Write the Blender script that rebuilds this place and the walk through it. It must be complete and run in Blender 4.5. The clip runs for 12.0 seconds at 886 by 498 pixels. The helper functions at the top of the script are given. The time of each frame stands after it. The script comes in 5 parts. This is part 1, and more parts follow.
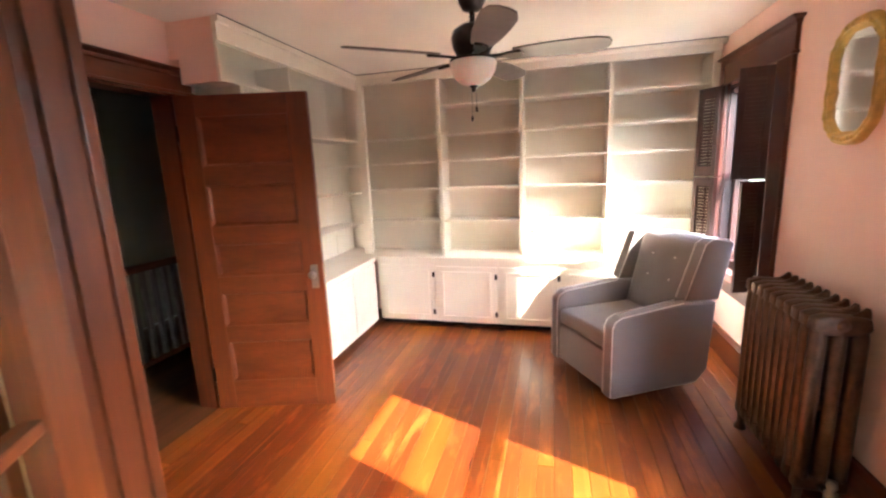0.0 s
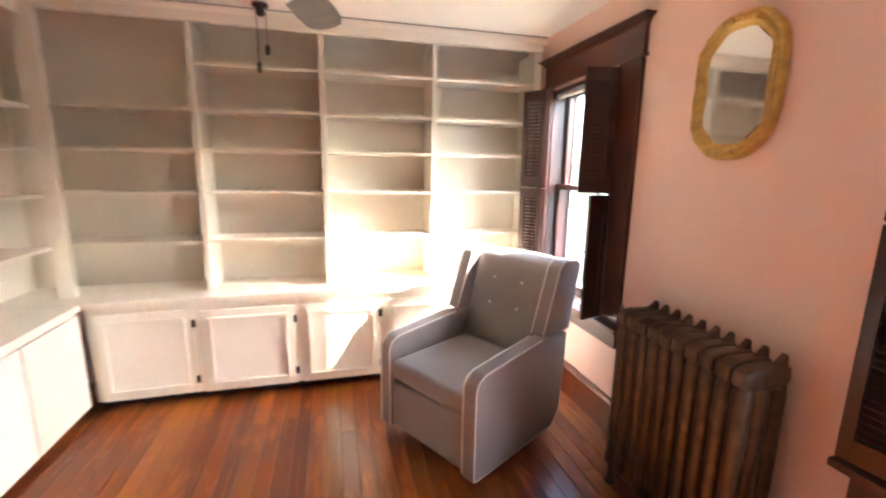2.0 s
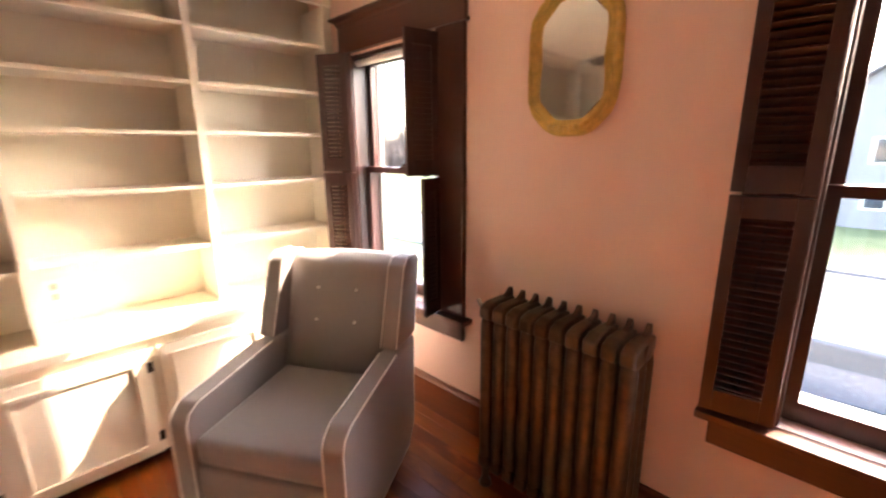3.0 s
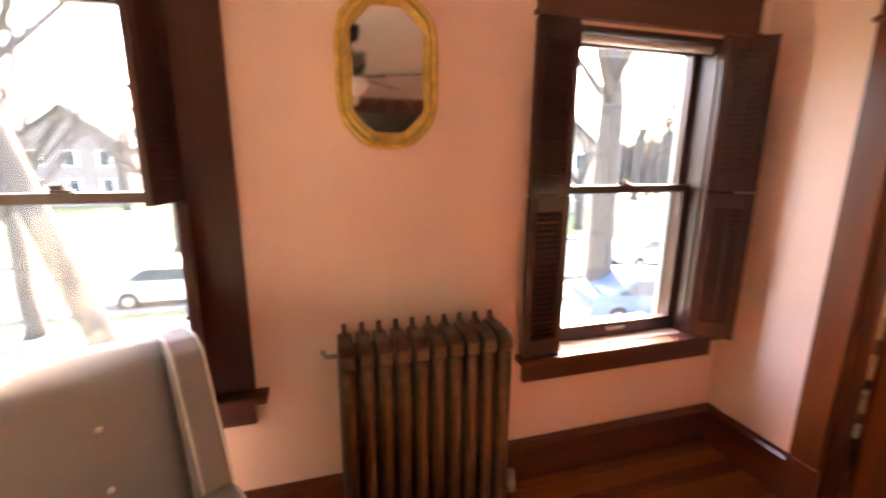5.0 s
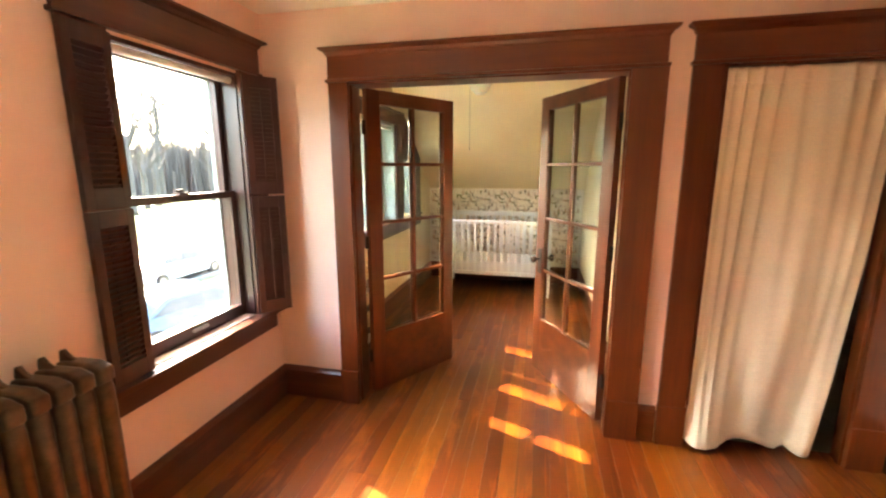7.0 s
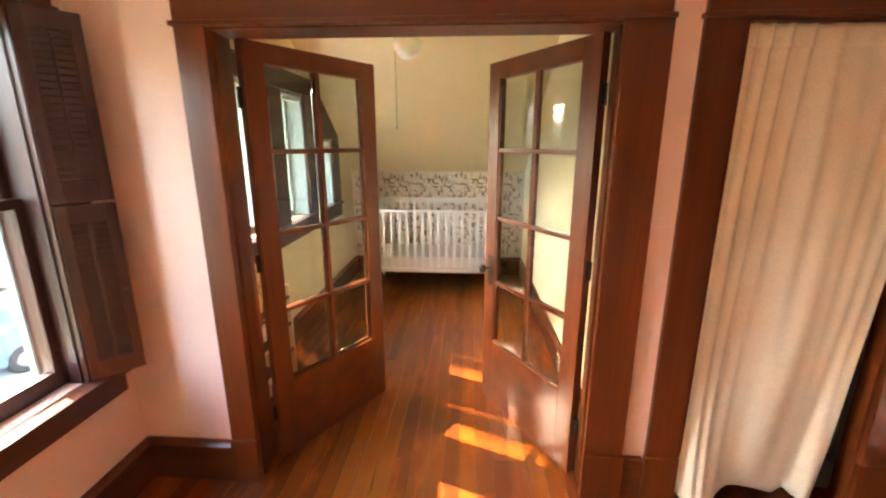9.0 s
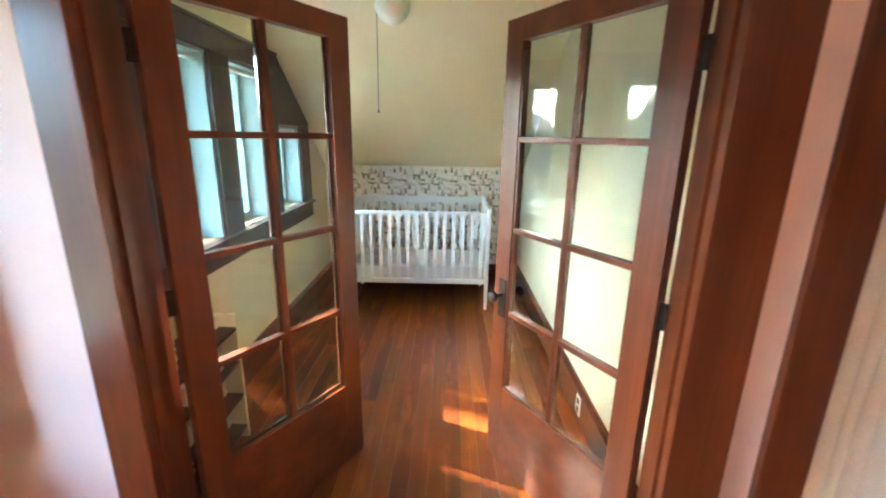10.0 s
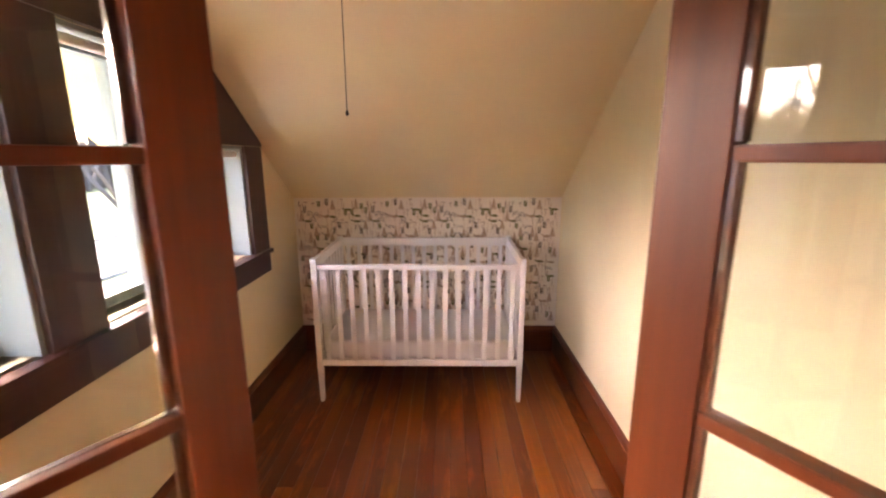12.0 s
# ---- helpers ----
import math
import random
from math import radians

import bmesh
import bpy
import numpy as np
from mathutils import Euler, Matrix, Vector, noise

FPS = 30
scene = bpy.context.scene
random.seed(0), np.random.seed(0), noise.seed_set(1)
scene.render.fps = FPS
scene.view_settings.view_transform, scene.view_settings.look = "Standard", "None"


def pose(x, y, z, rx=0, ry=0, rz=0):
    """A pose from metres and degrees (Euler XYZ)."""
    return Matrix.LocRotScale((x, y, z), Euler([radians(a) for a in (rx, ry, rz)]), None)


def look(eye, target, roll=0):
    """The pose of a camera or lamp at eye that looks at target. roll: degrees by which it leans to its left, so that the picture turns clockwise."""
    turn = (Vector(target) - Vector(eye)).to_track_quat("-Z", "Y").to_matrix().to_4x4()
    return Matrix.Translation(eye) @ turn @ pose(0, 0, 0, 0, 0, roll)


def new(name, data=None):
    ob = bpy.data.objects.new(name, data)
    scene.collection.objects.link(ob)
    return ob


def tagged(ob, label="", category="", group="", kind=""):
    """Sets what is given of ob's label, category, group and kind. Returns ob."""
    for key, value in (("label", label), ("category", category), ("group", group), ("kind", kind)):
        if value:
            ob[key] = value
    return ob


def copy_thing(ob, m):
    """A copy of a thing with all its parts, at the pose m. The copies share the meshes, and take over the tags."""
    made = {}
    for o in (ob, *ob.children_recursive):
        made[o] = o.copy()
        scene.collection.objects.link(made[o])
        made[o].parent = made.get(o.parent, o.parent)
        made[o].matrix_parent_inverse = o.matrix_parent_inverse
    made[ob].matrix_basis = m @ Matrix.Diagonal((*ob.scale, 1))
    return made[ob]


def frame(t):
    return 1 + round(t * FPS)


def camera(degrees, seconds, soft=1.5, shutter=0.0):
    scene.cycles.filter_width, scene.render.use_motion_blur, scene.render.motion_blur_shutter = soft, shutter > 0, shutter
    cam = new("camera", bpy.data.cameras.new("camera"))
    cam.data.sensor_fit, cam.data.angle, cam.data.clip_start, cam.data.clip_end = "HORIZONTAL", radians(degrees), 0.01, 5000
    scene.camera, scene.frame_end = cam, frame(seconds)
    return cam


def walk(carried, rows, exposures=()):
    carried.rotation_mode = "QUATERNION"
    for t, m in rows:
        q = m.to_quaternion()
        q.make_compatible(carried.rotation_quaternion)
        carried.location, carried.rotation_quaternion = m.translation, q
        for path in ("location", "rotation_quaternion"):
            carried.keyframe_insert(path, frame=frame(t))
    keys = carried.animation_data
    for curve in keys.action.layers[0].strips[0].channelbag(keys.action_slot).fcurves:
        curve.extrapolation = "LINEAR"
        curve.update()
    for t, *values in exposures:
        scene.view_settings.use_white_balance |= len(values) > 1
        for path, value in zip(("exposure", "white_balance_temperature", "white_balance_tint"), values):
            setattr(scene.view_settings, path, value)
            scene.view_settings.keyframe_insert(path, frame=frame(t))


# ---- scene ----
cam = camera(92.9, 12.0, soft=2.2, shutter=0.4)
PATH = [
    (0, (-1.275, -0.583, 1.519), (-1.779, 1.315, 1.143), -2.4),
    (0.5, (-1.321, -0.443, 1.503), (-1.567, 1.511, 1.152), -1.4),
    (1, (-1.376, -0.22, 1.489), (-1.318, 1.746, 1.127), 1.0),
    (1.5, (-1.408, 0.086, 1.496), (-1.247, 2.051, 1.157), 1.2),
    (2, (-1.505, 0.371, 1.5), (-1.01, 2.272, 1.122), 0.8),
    (2.5, (-1.566, 0.652, 1.518), (-0.584, 2.341, 1.088), -0.4),
    (3, (-1.541, 0.911, 1.507), (-0.149, 2.269, 1.04), -0.5),
    (3.2, (-1.543, 1.029, 1.521), (-0.004, 2.226, 1.077), -0.6),
    (4.8, (-1.588, 1.898, 1.529), (0.337, 1.62, 1.065), -0.2),
    (5, (-1.591, 1.98, 1.521), (0.286, 1.437, 1.093), 0.4),
    (5.3, (-1.586, 2.066, 1.553), (0.128, 1.128, 1.125), 0.9),
    (5.5, (-1.577, 2.158, 1.529), (-0.065, 0.911, 1.131), 1.6),
    (6, (-1.595, 2.333, 1.545), (-0.553, 0.682, 1.114), 1.1),
    (6.5, (-1.637, 2.374, 1.536), (-0.943, 0.538, 1.149), -0.1),
    (7, (-1.657, 2.37, 1.524), (-1.215, 0.455, 1.148), -0.0),
    (7.2, (-1.663, 2.366, 1.518), (-1.271, 0.443, 1.135), -0.2),
    (8.8, (-1.594, 1.755, 1.587), (-1.398, -0.172, 1.088), 0.2),
    (9, (-1.529, 1.668, 1.592), (-1.416, -0.267, 1.101), -0.0),
    (9.5, (-1.45, 1.393, 1.573), (-1.429, -0.54, 1.062), 0.3),
    (10, (-1.414, 1.053, 1.556), (-1.398, -0.88, 1.041), 1.0),
    (10.5, (-1.368, 0.724, 1.54), (-1.402, -1.202, 1.0), 1.5),
    (11, (-1.323, 0.410, 1.542), (-1.381, -1.529, 1.055), 0.5),
    (11.5, (-1.322, 0.145, 1.538), (-1.337, -1.806, 1.102), -0.2),
    (12, (-1.336, -0.146, 1.545), (-1.308, -2.102, 1.126), -0.2),
]
walk(cam, [(t, look(eye, target, roll)) for t, eye, target, roll in PATH], exposures=((0.0, 5.69, 6000, 17), (2.0, 5.66, 6000, 14), (3.0, 5.28, 7300, 23), (5.0, 5.53, 8100, 27), (5.5, 5.83, 7500, 24), (6.2, 5.83, 7000, 12), (7.0, 5.93, 7900, 8), (9.0, 5.88, 7500, 12), (9.5, 5.88, 5500, 0), (10.0, 5.96, 5200, -4), (10.5, 5.71, 5400, 0), (11.0, 5.63, 5300, 16), (11.5, 5.46, 6400, 29), (12.0, 5.48, 7700, 38)))

# ---- world, sun, exposure ----
world = bpy.data.worlds.new("sky")
scene.world = world
world.use_nodes = True
wn = world.node_tree.nodes
sky = wn.new("ShaderNodeTexSky")
sky.sky_type = "NISHITA"
sky.sun_disc = False
sky.sun_elevation = radians(36.6)
sky.sun_rotation = radians(111.6)
sky.dust_density = 3.0
wn["Background"].inputs[1].default_value = 0.15
world.node_tree.links.new(sky.outputs[0], wn["Background"].inputs[0])
sun = new("sun", bpy.data.lights.new("sun", "SUN"))
sun.data.energy = 0.95
sun.data.angle = radians(0.6)
sun.data.color = (1.0, 0.86, 0.68)
sun.data.cycles.use_multiple_importance_sampling = False
sun.matrix_world = look((20, -7.9, 15.96), (0, 0, 0))


# ---- helpers of this scene ----
INV = {}


def thing(name, base, label, category="", group="", kind="", turn=None):
    """An empty that parents its parts. With turn None the parts are given in world coordinates, else in the thing's own."""
    ob = new(name)
    ob.empty_display_size = 0.1
    ob.matrix_basis = Matrix.Translation(base) if turn is None else pose(*base, 0, 0, turn)
    INV[ob.name] = ob.matrix_basis.inverted() if turn is None else Matrix()
    return tagged(ob, label, category, group, kind)


def mesh_of(name, bm, mat, smooth=False):
    me = bpy.data.meshes.new(name)
    bm.normal_update()
    bm.to_mesh(me)
    bm.free()
    for m in (mat if isinstance(mat, (list, tuple)) else [mat]):
        me.materials.append(m)
    if smooth:
        for p in me.polygons:
            p.use_smooth = True
    return me


def part(name, bm, mat, parent, label="", smooth=False):
    me = bm if isinstance(bm, bpy.types.Mesh) else mesh_of(name, bm, mat, smooth)
    ob = new(name, me)
    ob.parent = parent
    ob.matrix_parent_inverse = INV.get(parent.name, Matrix()) if parent.parent is None else Matrix()
    return tagged(ob, label)


def solid(name, bm, mat, label, category="", kind="", smooth=False, group=""):
    return tagged(new(name, mesh_of(name, bm, mat, smooth)), label, category, group, kind)


def B(*boxes, bevel=0.0, bm=None):
    """Boxes x0, y0, z0, x1, y1, z1 in one bmesh."""
    bm = bm or bmesh.new()
    for x0, y0, z0, x1, y1, z1 in boxes:
        x0, x1 = sorted((x0, x1))
        y0, y1 = sorted((y0, y1))
        z0, z1 = sorted((z0, z1))
        v = [bm.verts.new((x, y, z)) for z in (z0, z1) for x, y in ((x0, y0), (x1, y0), (x1, y1), (x0, y1))]
        for f in ((3, 2, 1, 0), (4, 5, 6, 7), (0, 1, 5, 4), (1, 2, 6, 5), (2, 3, 7, 6), (3, 0, 4, 7)):
            bm.faces.new([v[i] for i in f])
    if bevel:
        bmesh.ops.bevel(bm, geom=list(bm.edges), offset=bevel, segments=2, profile=0.7, affect="EDGES", clamp_overlap=True)
    return bm


def prism(pts, a, b, axis="z", bm=None, bevel=0.0):
    """A polygon of 2D points pushed from a to b along an axis (x: points are y, z; y: x, z; z: x, y)."""
    bm = bm or bmesh.new()
    place = {"x": lambda p, h: (h, p[0], p[1]), "y": lambda p, h: (p[0], h, p[1]), "z": lambda p, h: (p[0], p[1], h)}[axis]
    lo, hi = ([bm.verts.new(place(p, h)) for p in pts] for h in (a, b))
    n = len(pts)
    made = [bm.faces.new(lo[::-1]), bm.faces.new(hi)]
    made += [bm.faces.new((lo[i], lo[(i + 1) % n], hi[(i + 1) % n], hi[i])) for i in range(n)]
    bmesh.ops.recalc_face_normals(bm, faces=made)
    if bevel:
        bmesh.ops.bevel(bm, geom=list(bm.edges), offset=bevel, segments=2, profile=0.7, affect="EDGES", clamp_overlap=True)
    return bm


def lathe(profile, centre=(0, 0, 0), n=24, bm=None, m=None):
    """Radius and height pairs turned round z, or carried by m."""
    bm = bm or bmesh.new()
    m = m or Matrix()
    rings = []
    for r, z in profile:
        rings.append([bm.verts.new(m @ Vector((centre[0] + r * math.cos(2 * math.pi * i / n), centre[1] + r * math.sin(2 * math.pi * i / n), centre[2] + z))) for i in range(n)])
    for a, b in zip(rings, rings[1:]):
        for i in range(n):
            bm.faces.new((a[i], a[(i + 1) % n], b[(i + 1) % n], b[i]))
    bm.faces.new(rings[0][::-1])
    bm.faces.new(rings[-1])
    return bm


def tube(points, r, n=8, bm=None, taper=None):
    """A round bar along points."""
    bm = bm or bmesh.new()
    pts = [Vector(p) for p in points]
    rings = []
    for i, p in enumerate(pts):
        d = (pts[min(i + 1, len(pts) - 1)] - pts[max(i - 1, 0)]).normalized()
        u = d.orthogonal().normalized() if i == 0 else (rings_u - d * rings_u.dot(d)).normalized()
        rings_u = u
        w = d.cross(u)
        rr = r if taper is None else r * taper[i]
        rings.append([bm.verts.new(p + (u * math.cos(2 * math.pi * k / n) + w * math.sin(2 * math.pi * k / n)) * rr) for k in range(n)])
    for a, b in zip(rings, rings[1:]):
        for k in range(n):
            bm.faces.new((a[k], a[(k + 1) % n], b[(k + 1) % n], b[k]))
    bm.faces.new(rings[0][::-1])
    bm.faces.new(rings[-1])
    return bm


# ---- materials ----
def nodes(name, rough=0.5, metal=0.0, spec=0.5):
    m = bpy.data.materials.new(name)
    m.use_nodes = True
    nt = m.node_tree
    p = nt.nodes["Principled BSDF"]
    p.inputs["Roughness"].default_value = rough
    p.inputs["Metallic"].default_value = metal
    p.inputs["Specular IOR Level"].default_value = spec
    return m, nt, p


def noise_tex(nt, scale, detail=4, rough=0.55, stretch=(1, 1, 1), world_space=True, off=None):
    co = nt.nodes.new("ShaderNodeNewGeometry").outputs["Position"] if world_space else nt.nodes.new("ShaderNodeTexCoord").outputs["Object"]
    mp = nt.nodes.new("ShaderNodeMapping")
    mp.inputs["Scale"].default_value = stretch
    nt.links.new(co, mp.inputs["Vector"])
    if off is not None:
        nt.links.new(off, mp.inputs["Location"])
    tx = nt.nodes.new("ShaderNodeTexNoise")
    tx.inputs["Scale"].default_value, tx.inputs["Detail"].default_value, tx.inputs["Roughness"].default_value = scale, detail, rough
    nt.links.new(mp.outputs[0], tx.inputs["Vector"])
    return tx.outputs["Fac"]


def ramp(nt, fac, stops):
    r = nt.nodes.new("ShaderNodeValToRGB")
    while len(r.color_ramp.elements) < len(stops):
        r.color_ramp.elements.new(0.5)
    for e, (pos, col) in zip(r.color_ramp.elements, stops):
        e.position, e.color = pos, (*col, 1)
    nt.links.new(fac, r.inputs[0])
    return r.outputs[0]


def mix(nt, fac, a, b, mode="MIX"):
    n = nt.nodes.new("ShaderNodeMix")
    n.data_type, n.blend_type = "RGBA", mode
    for sock, v in ((0, fac), (6, a), (7, b)):
        if isinstance(v, bpy.types.NodeSocket):
            nt.links.new(v, n.inputs[sock])
        else:
            n.inputs[sock].default_value = v if sock == 0 else (*v, 1)
    return n.outputs[2]


def remap(nt, fac, lo, hi, a=0.0, b=1.0):
    n = nt.nodes.new("ShaderNodeMapRange")
    for i, v in enumerate((a, b, lo, hi)):
        n.inputs[i + 1].default_value = v
    nt.links.new(fac, n.inputs[0])
    return n.outputs[0]


def bump(nt, p, fac, strength, dist=0.002):
    b = nt.nodes.new("ShaderNodeBump")
    b.inputs["Strength"].default_value, b.inputs["Distance"].default_value = strength, dist
    nt.links.new(fac, b.inputs["Height"])
    nt.links.new(b.outputs[0], p.inputs["Normal"])


def paint(name, col, rough=0.5, vary=0.06, grain=40, relief=0.15, spec=0.4):
    """Painted plaster or wood: large soft unevenness and a fine roller or brush grain."""
    m, nt, p = nodes(name, rough, 0, spec)
    big = noise_tex(nt, 1.7, 3)
    fine = noise_tex(nt, grain, 3)
    c = mix(nt, remap(nt, big, 0, 1, 0.3, 0.7), [v * (1 - vary) for v in col], [min(1, v * (1 + vary)) for v in col])
    nt.links.new(c, p.inputs["Base Color"])
    nt.links.new(remap(nt, noise_tex(nt, 6, 3), rough - 0.07, rough + 0.07, 0.3, 0.7), p.inputs["Roughness"])
    bump(nt, p, fine, relief, 0.0015)
    return m


def wood(name, dark, light, rough=0.35, along="z", scale=9, coat=0.2, per_object=0.0, worn=0.0, coat_rough=0.25, streak=0.3):
    """Stained wood with grain drawn out along one axis, blotches and, per piece, a tone of its own."""
    m, nt, p = nodes(name, rough)
    stretch = {"x": (0.06, 1, 1), "y": (1, 0.06, 1), "z": (1, 1, 0.06)}[along]
    off = None
    rnd = nt.nodes.new("ShaderNodeObjectInfo").outputs["Random"]
    if per_object:
        mul = nt.nodes.new("ShaderNodeMath")
        mul.operation = "MULTIPLY"
        mul.inputs[1].default_value = 37.0
        nt.links.new(rnd, mul.inputs[0])
        off = mul.outputs[0]
    g = noise_tex(nt, scale, 3, 0.5, stretch, off=off)
    fine = noise_tex(nt, scale * 7, 3, 0.6, stretch, off=off)
    blot = noise_tex(nt, 1.3, 0)
    mid = [(a + b) / 2 for a, b in zip(dark, light)]
    c = ramp(nt, g, [(0.3, dark), (0.5, mid), (0.7, light)])
    c = mix(nt, remap(nt, fine, 0.0, streak, 0.45, 0.75), c, [v * 0.5 for v in dark])
    c = mix(nt, remap(nt, blot, 0.0, 0.3, 0.2, 0.9), c, [v * 0.8 for v in dark])
    if per_object:
        tone = nt.nodes.new("ShaderNodeHueSaturation")
        nt.links.new(remap(nt, rnd, 1 - per_object, 1 + per_object), tone.inputs["Value"])
        nt.links.new(remap(nt, rnd, 0.493, 0.511), tone.inputs["Hue"])
        nt.links.new(c, tone.inputs["Color"])
        c = tone.outputs[0]
    if worn:
        # varnish rubbed through to pale wood in flecks and along scratches
        patch = remap(nt, noise_tex(nt, 9, 5, 0.65, (1, 0.22, 1), off=off), 0.0, worn, 0.535, 0.66)
        scratch = remap(nt, noise_tex(nt, 70, 2, 0.5, (1, 0.02, 1), off=off), 0.0, worn * 0.7, 0.62, 0.72)
        pale = [min(1, v * k) for v, k in zip(light, (1.75, 2.15, 3.6))]
        c = mix(nt, patch, c, pale)
        c = mix(nt, scratch, c, pale)
    nt.links.new(c, p.inputs["Base Color"])
    nt.links.new(remap(nt, noise_tex(nt, 2.5, 1), rough - 0.05, rough + 0.06, 0.2, 0.8), p.inputs["Roughness"])
    p.inputs["Coat Weight"].default_value = coat
    p.inputs["Coat Roughness"].default_value = coat_rough
    bump(nt, p, fine, 0.25, 0.001)
    return m


def plain(name, col, rough=0.5, metal=0.0, vary=0.15, scale=30):
    m, nt, p = nodes(name, rough, metal)
    f = noise_tex(nt, scale, 4)
    nt.links.new(mix(nt, remap(nt, f, 0, 1, 0.3, 0.7), [v * (1 - vary) for v in col], [min(1, v * (1 + vary)) for v in col]), p.inputs["Base Color"])
    nt.links.new(remap(nt, f, max(0.02, rough - 0.06), rough + 0.06, 0.3, 0.7), p.inputs["Roughness"])
    return m


def glass_mat(name, tint=(0.96, 0.98, 0.97), gloss=0.045):
    m = bpy.data.materials.new(name)
    m.use_nodes = True
    nt = m.node_tree
    nt.nodes.remove(nt.nodes["Principled BSDF"])
    tr = nt.nodes.new("ShaderNodeBsdfTransparent")
    tr.inputs[0].default_value = (*tint, 1)
    gl = nt.nodes.new("ShaderNodeBsdfGlossy")
    gl.inputs["Roughness"].default_value = 0.0
    lw = nt.nodes.new("ShaderNodeLayerWeight")
    lw.inputs[0].default_value = 0.5
    pw = nt.nodes.new("ShaderNodeMath")
    pw.operation = "POWER"
    pw.inputs[1].default_value = 5.0
    nt.links.new(lw.outputs["Facing"], pw.inputs[0])
    fr = nt.nodes.new("ShaderNodeMath")
    fr.operation = "MULTIPLY_ADD"
    fr.inputs[1].default_value, fr.inputs[2].default_value = 0.9, gloss
    nt.links.new(pw.outputs[0], fr.inputs[0])
    mx = nt.nodes.new("ShaderNodeMixShader")
    nt.links.new(fr.outputs[0], mx.inputs[0])
    nt.links.new(tr.outputs[0], mx.inputs[1])
    nt.links.new(gl.outputs[0], mx.inputs[2])
    nt.links.new(mx.outputs[0], nt.nodes["Material Output"].inputs[0])
    return m


def fabric(name, col, weave=900, vary=0.18, rough=0.9):
    m, nt, p = nodes(name, rough, 0, 0.2)
    w1 = noise_tex(nt, weave, 2, 0.5, (1, 1, 0.25))
    w2 = noise_tex(nt, weave, 2, 0.5, (0.25, 0.25, 1))
    w = mix(nt, 0.5, w1, w2)
    big = noise_tex(nt, 5, 3)
    c = mix(nt, remap(nt, w1, 0, 1, 0.35, 0.65), [v * (1 - vary) for v in col], [min(1, v * (1 + vary)) for v in col])
    c = mix(nt, remap(nt, big, 0, 0.25, 0.4, 0.7), c, [v * 0.85 for v in col])
    nt.links.new(c, p.inputs["Base Color"])
    p.inputs["Sheen Weight"].default_value = 0.3
    bump(nt, p, w, 0.3, 0.001)
    return m


M_PINK = paint("pink_plaster", (0.88, 0.635, 0.53), 0.55, 0.04, 55, 0.2)
M_CREAM = paint("cream_plaster", (0.82, 0.71, 0.465), 0.5, 0.04, 55, 0.2)
M_CEIL = paint("ceiling_paint", (0.92, 0.88, 0.80), 0.7, 0.03, 45, 0.25)
M_WHITE = paint("white_enamel", (0.88, 0.82, 0.695), 0.35, 0.04, 30, 0.2, 0.5)
# baluster colour taken down to carry the dimness of the hall
M_BALUSTER = paint("baluster_dimmed", (0.22, 0.21, 0.20), 0.5, 0.05)
M_HALL = paint("hall_paint", (0.42, 0.43, 0.38), 0.6, 0.05)
# near black for joints, and for the shade of toe kicks and the ceiling gap
M_SEAM = plain("near_black", (0.02, 0.015, 0.012), 0.9)
M_FLOOR = wood("fir_floor", (0.150, 0.029, 0.0030), (0.300, 0.067, 0.0064), 0.34, "y", 5, 0.35, 0.30, worn=0.5, streak=0.10)
M_DARKFLOOR = wood("hall_floor", (0.06, 0.02, 0.008), (0.16, 0.055, 0.02), 0.35, "y", 11, 0.3, 0.25)
M_TRIM = wood("stained_trim", (0.098, 0.020, 0.0045), (0.20, 0.046, 0.010), 0.33, "z", 10, 0.3)
M_TRIM_X = wood("stained_trim_x", (0.098, 0.020, 0.0045), (0.20, 0.046, 0.010), 0.33, "x", 10, 0.3)
M_TRIM_Y = wood("stained_trim_y", (0.098, 0.020, 0.0045), (0.20, 0.046, 0.010), 0.33, "y", 10, 0.3)
M_DOOR = wood("stained_door", (0.112, 0.024, 0.005), (0.23, 0.055, 0.011), 0.40, "z", 9, 0.2)
M_DOOR_X = wood("stained_door_rails", (0.112, 0.024, 0.005), (0.23, 0.055, 0.011), 0.40, "x", 9, 0.2)
M_BEAD = wood("varnished_bead", (0.10, 0.035, 0.015), (0.20, 0.075, 0.035), 0.30, "x", 14, 1.0, coat_rough=0.05)
M_BEAD.node_tree.nodes["Principled BSDF"].inputs["Coat IOR"].default_value = 1.75
M_WIN = wood("dark_window_wood", (0.034, 0.010, 0.008), (0.072, 0.023, 0.016), 0.35, "z", 12, 0.25)
M_WIN_Y = wood("dark_window_wood_y", (0.034, 0.010, 0.008), (0.072, 0.023, 0.016), 0.35, "y", 12, 0.25)
M_CASE = wood("window_casing_wood", (0.062, 0.016, 0.008), (0.125, 0.033, 0.014), 0.34, "z", 11, 0.25)
M_CASE_Y = wood("window_casing_wood_y", (0.062, 0.016, 0.008), (0.125, 0.033, 0.014), 0.34, "y", 11, 0.25)
M_OUTFRAME = paint("weathered_frame", (0.30, 0.34, 0.32), 0.6, 0.08)
# grey tint dims the view through the panes; shadow rays pass untinted
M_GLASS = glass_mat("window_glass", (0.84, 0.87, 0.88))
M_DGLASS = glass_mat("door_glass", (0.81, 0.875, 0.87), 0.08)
M_MIRROR = plain("mirror_silver", (0.86, 0.87, 0.86), 0.03, 1.0, 0.01)
M_GOLD = plain("aged_gold", (0.68, 0.46, 0.13), 0.36, 0.55, 0.22, 26)
M_IRON = plain("bronzed_iron", (0.104, 0.061, 0.034), 0.38, 0.3, 0.35, 25)
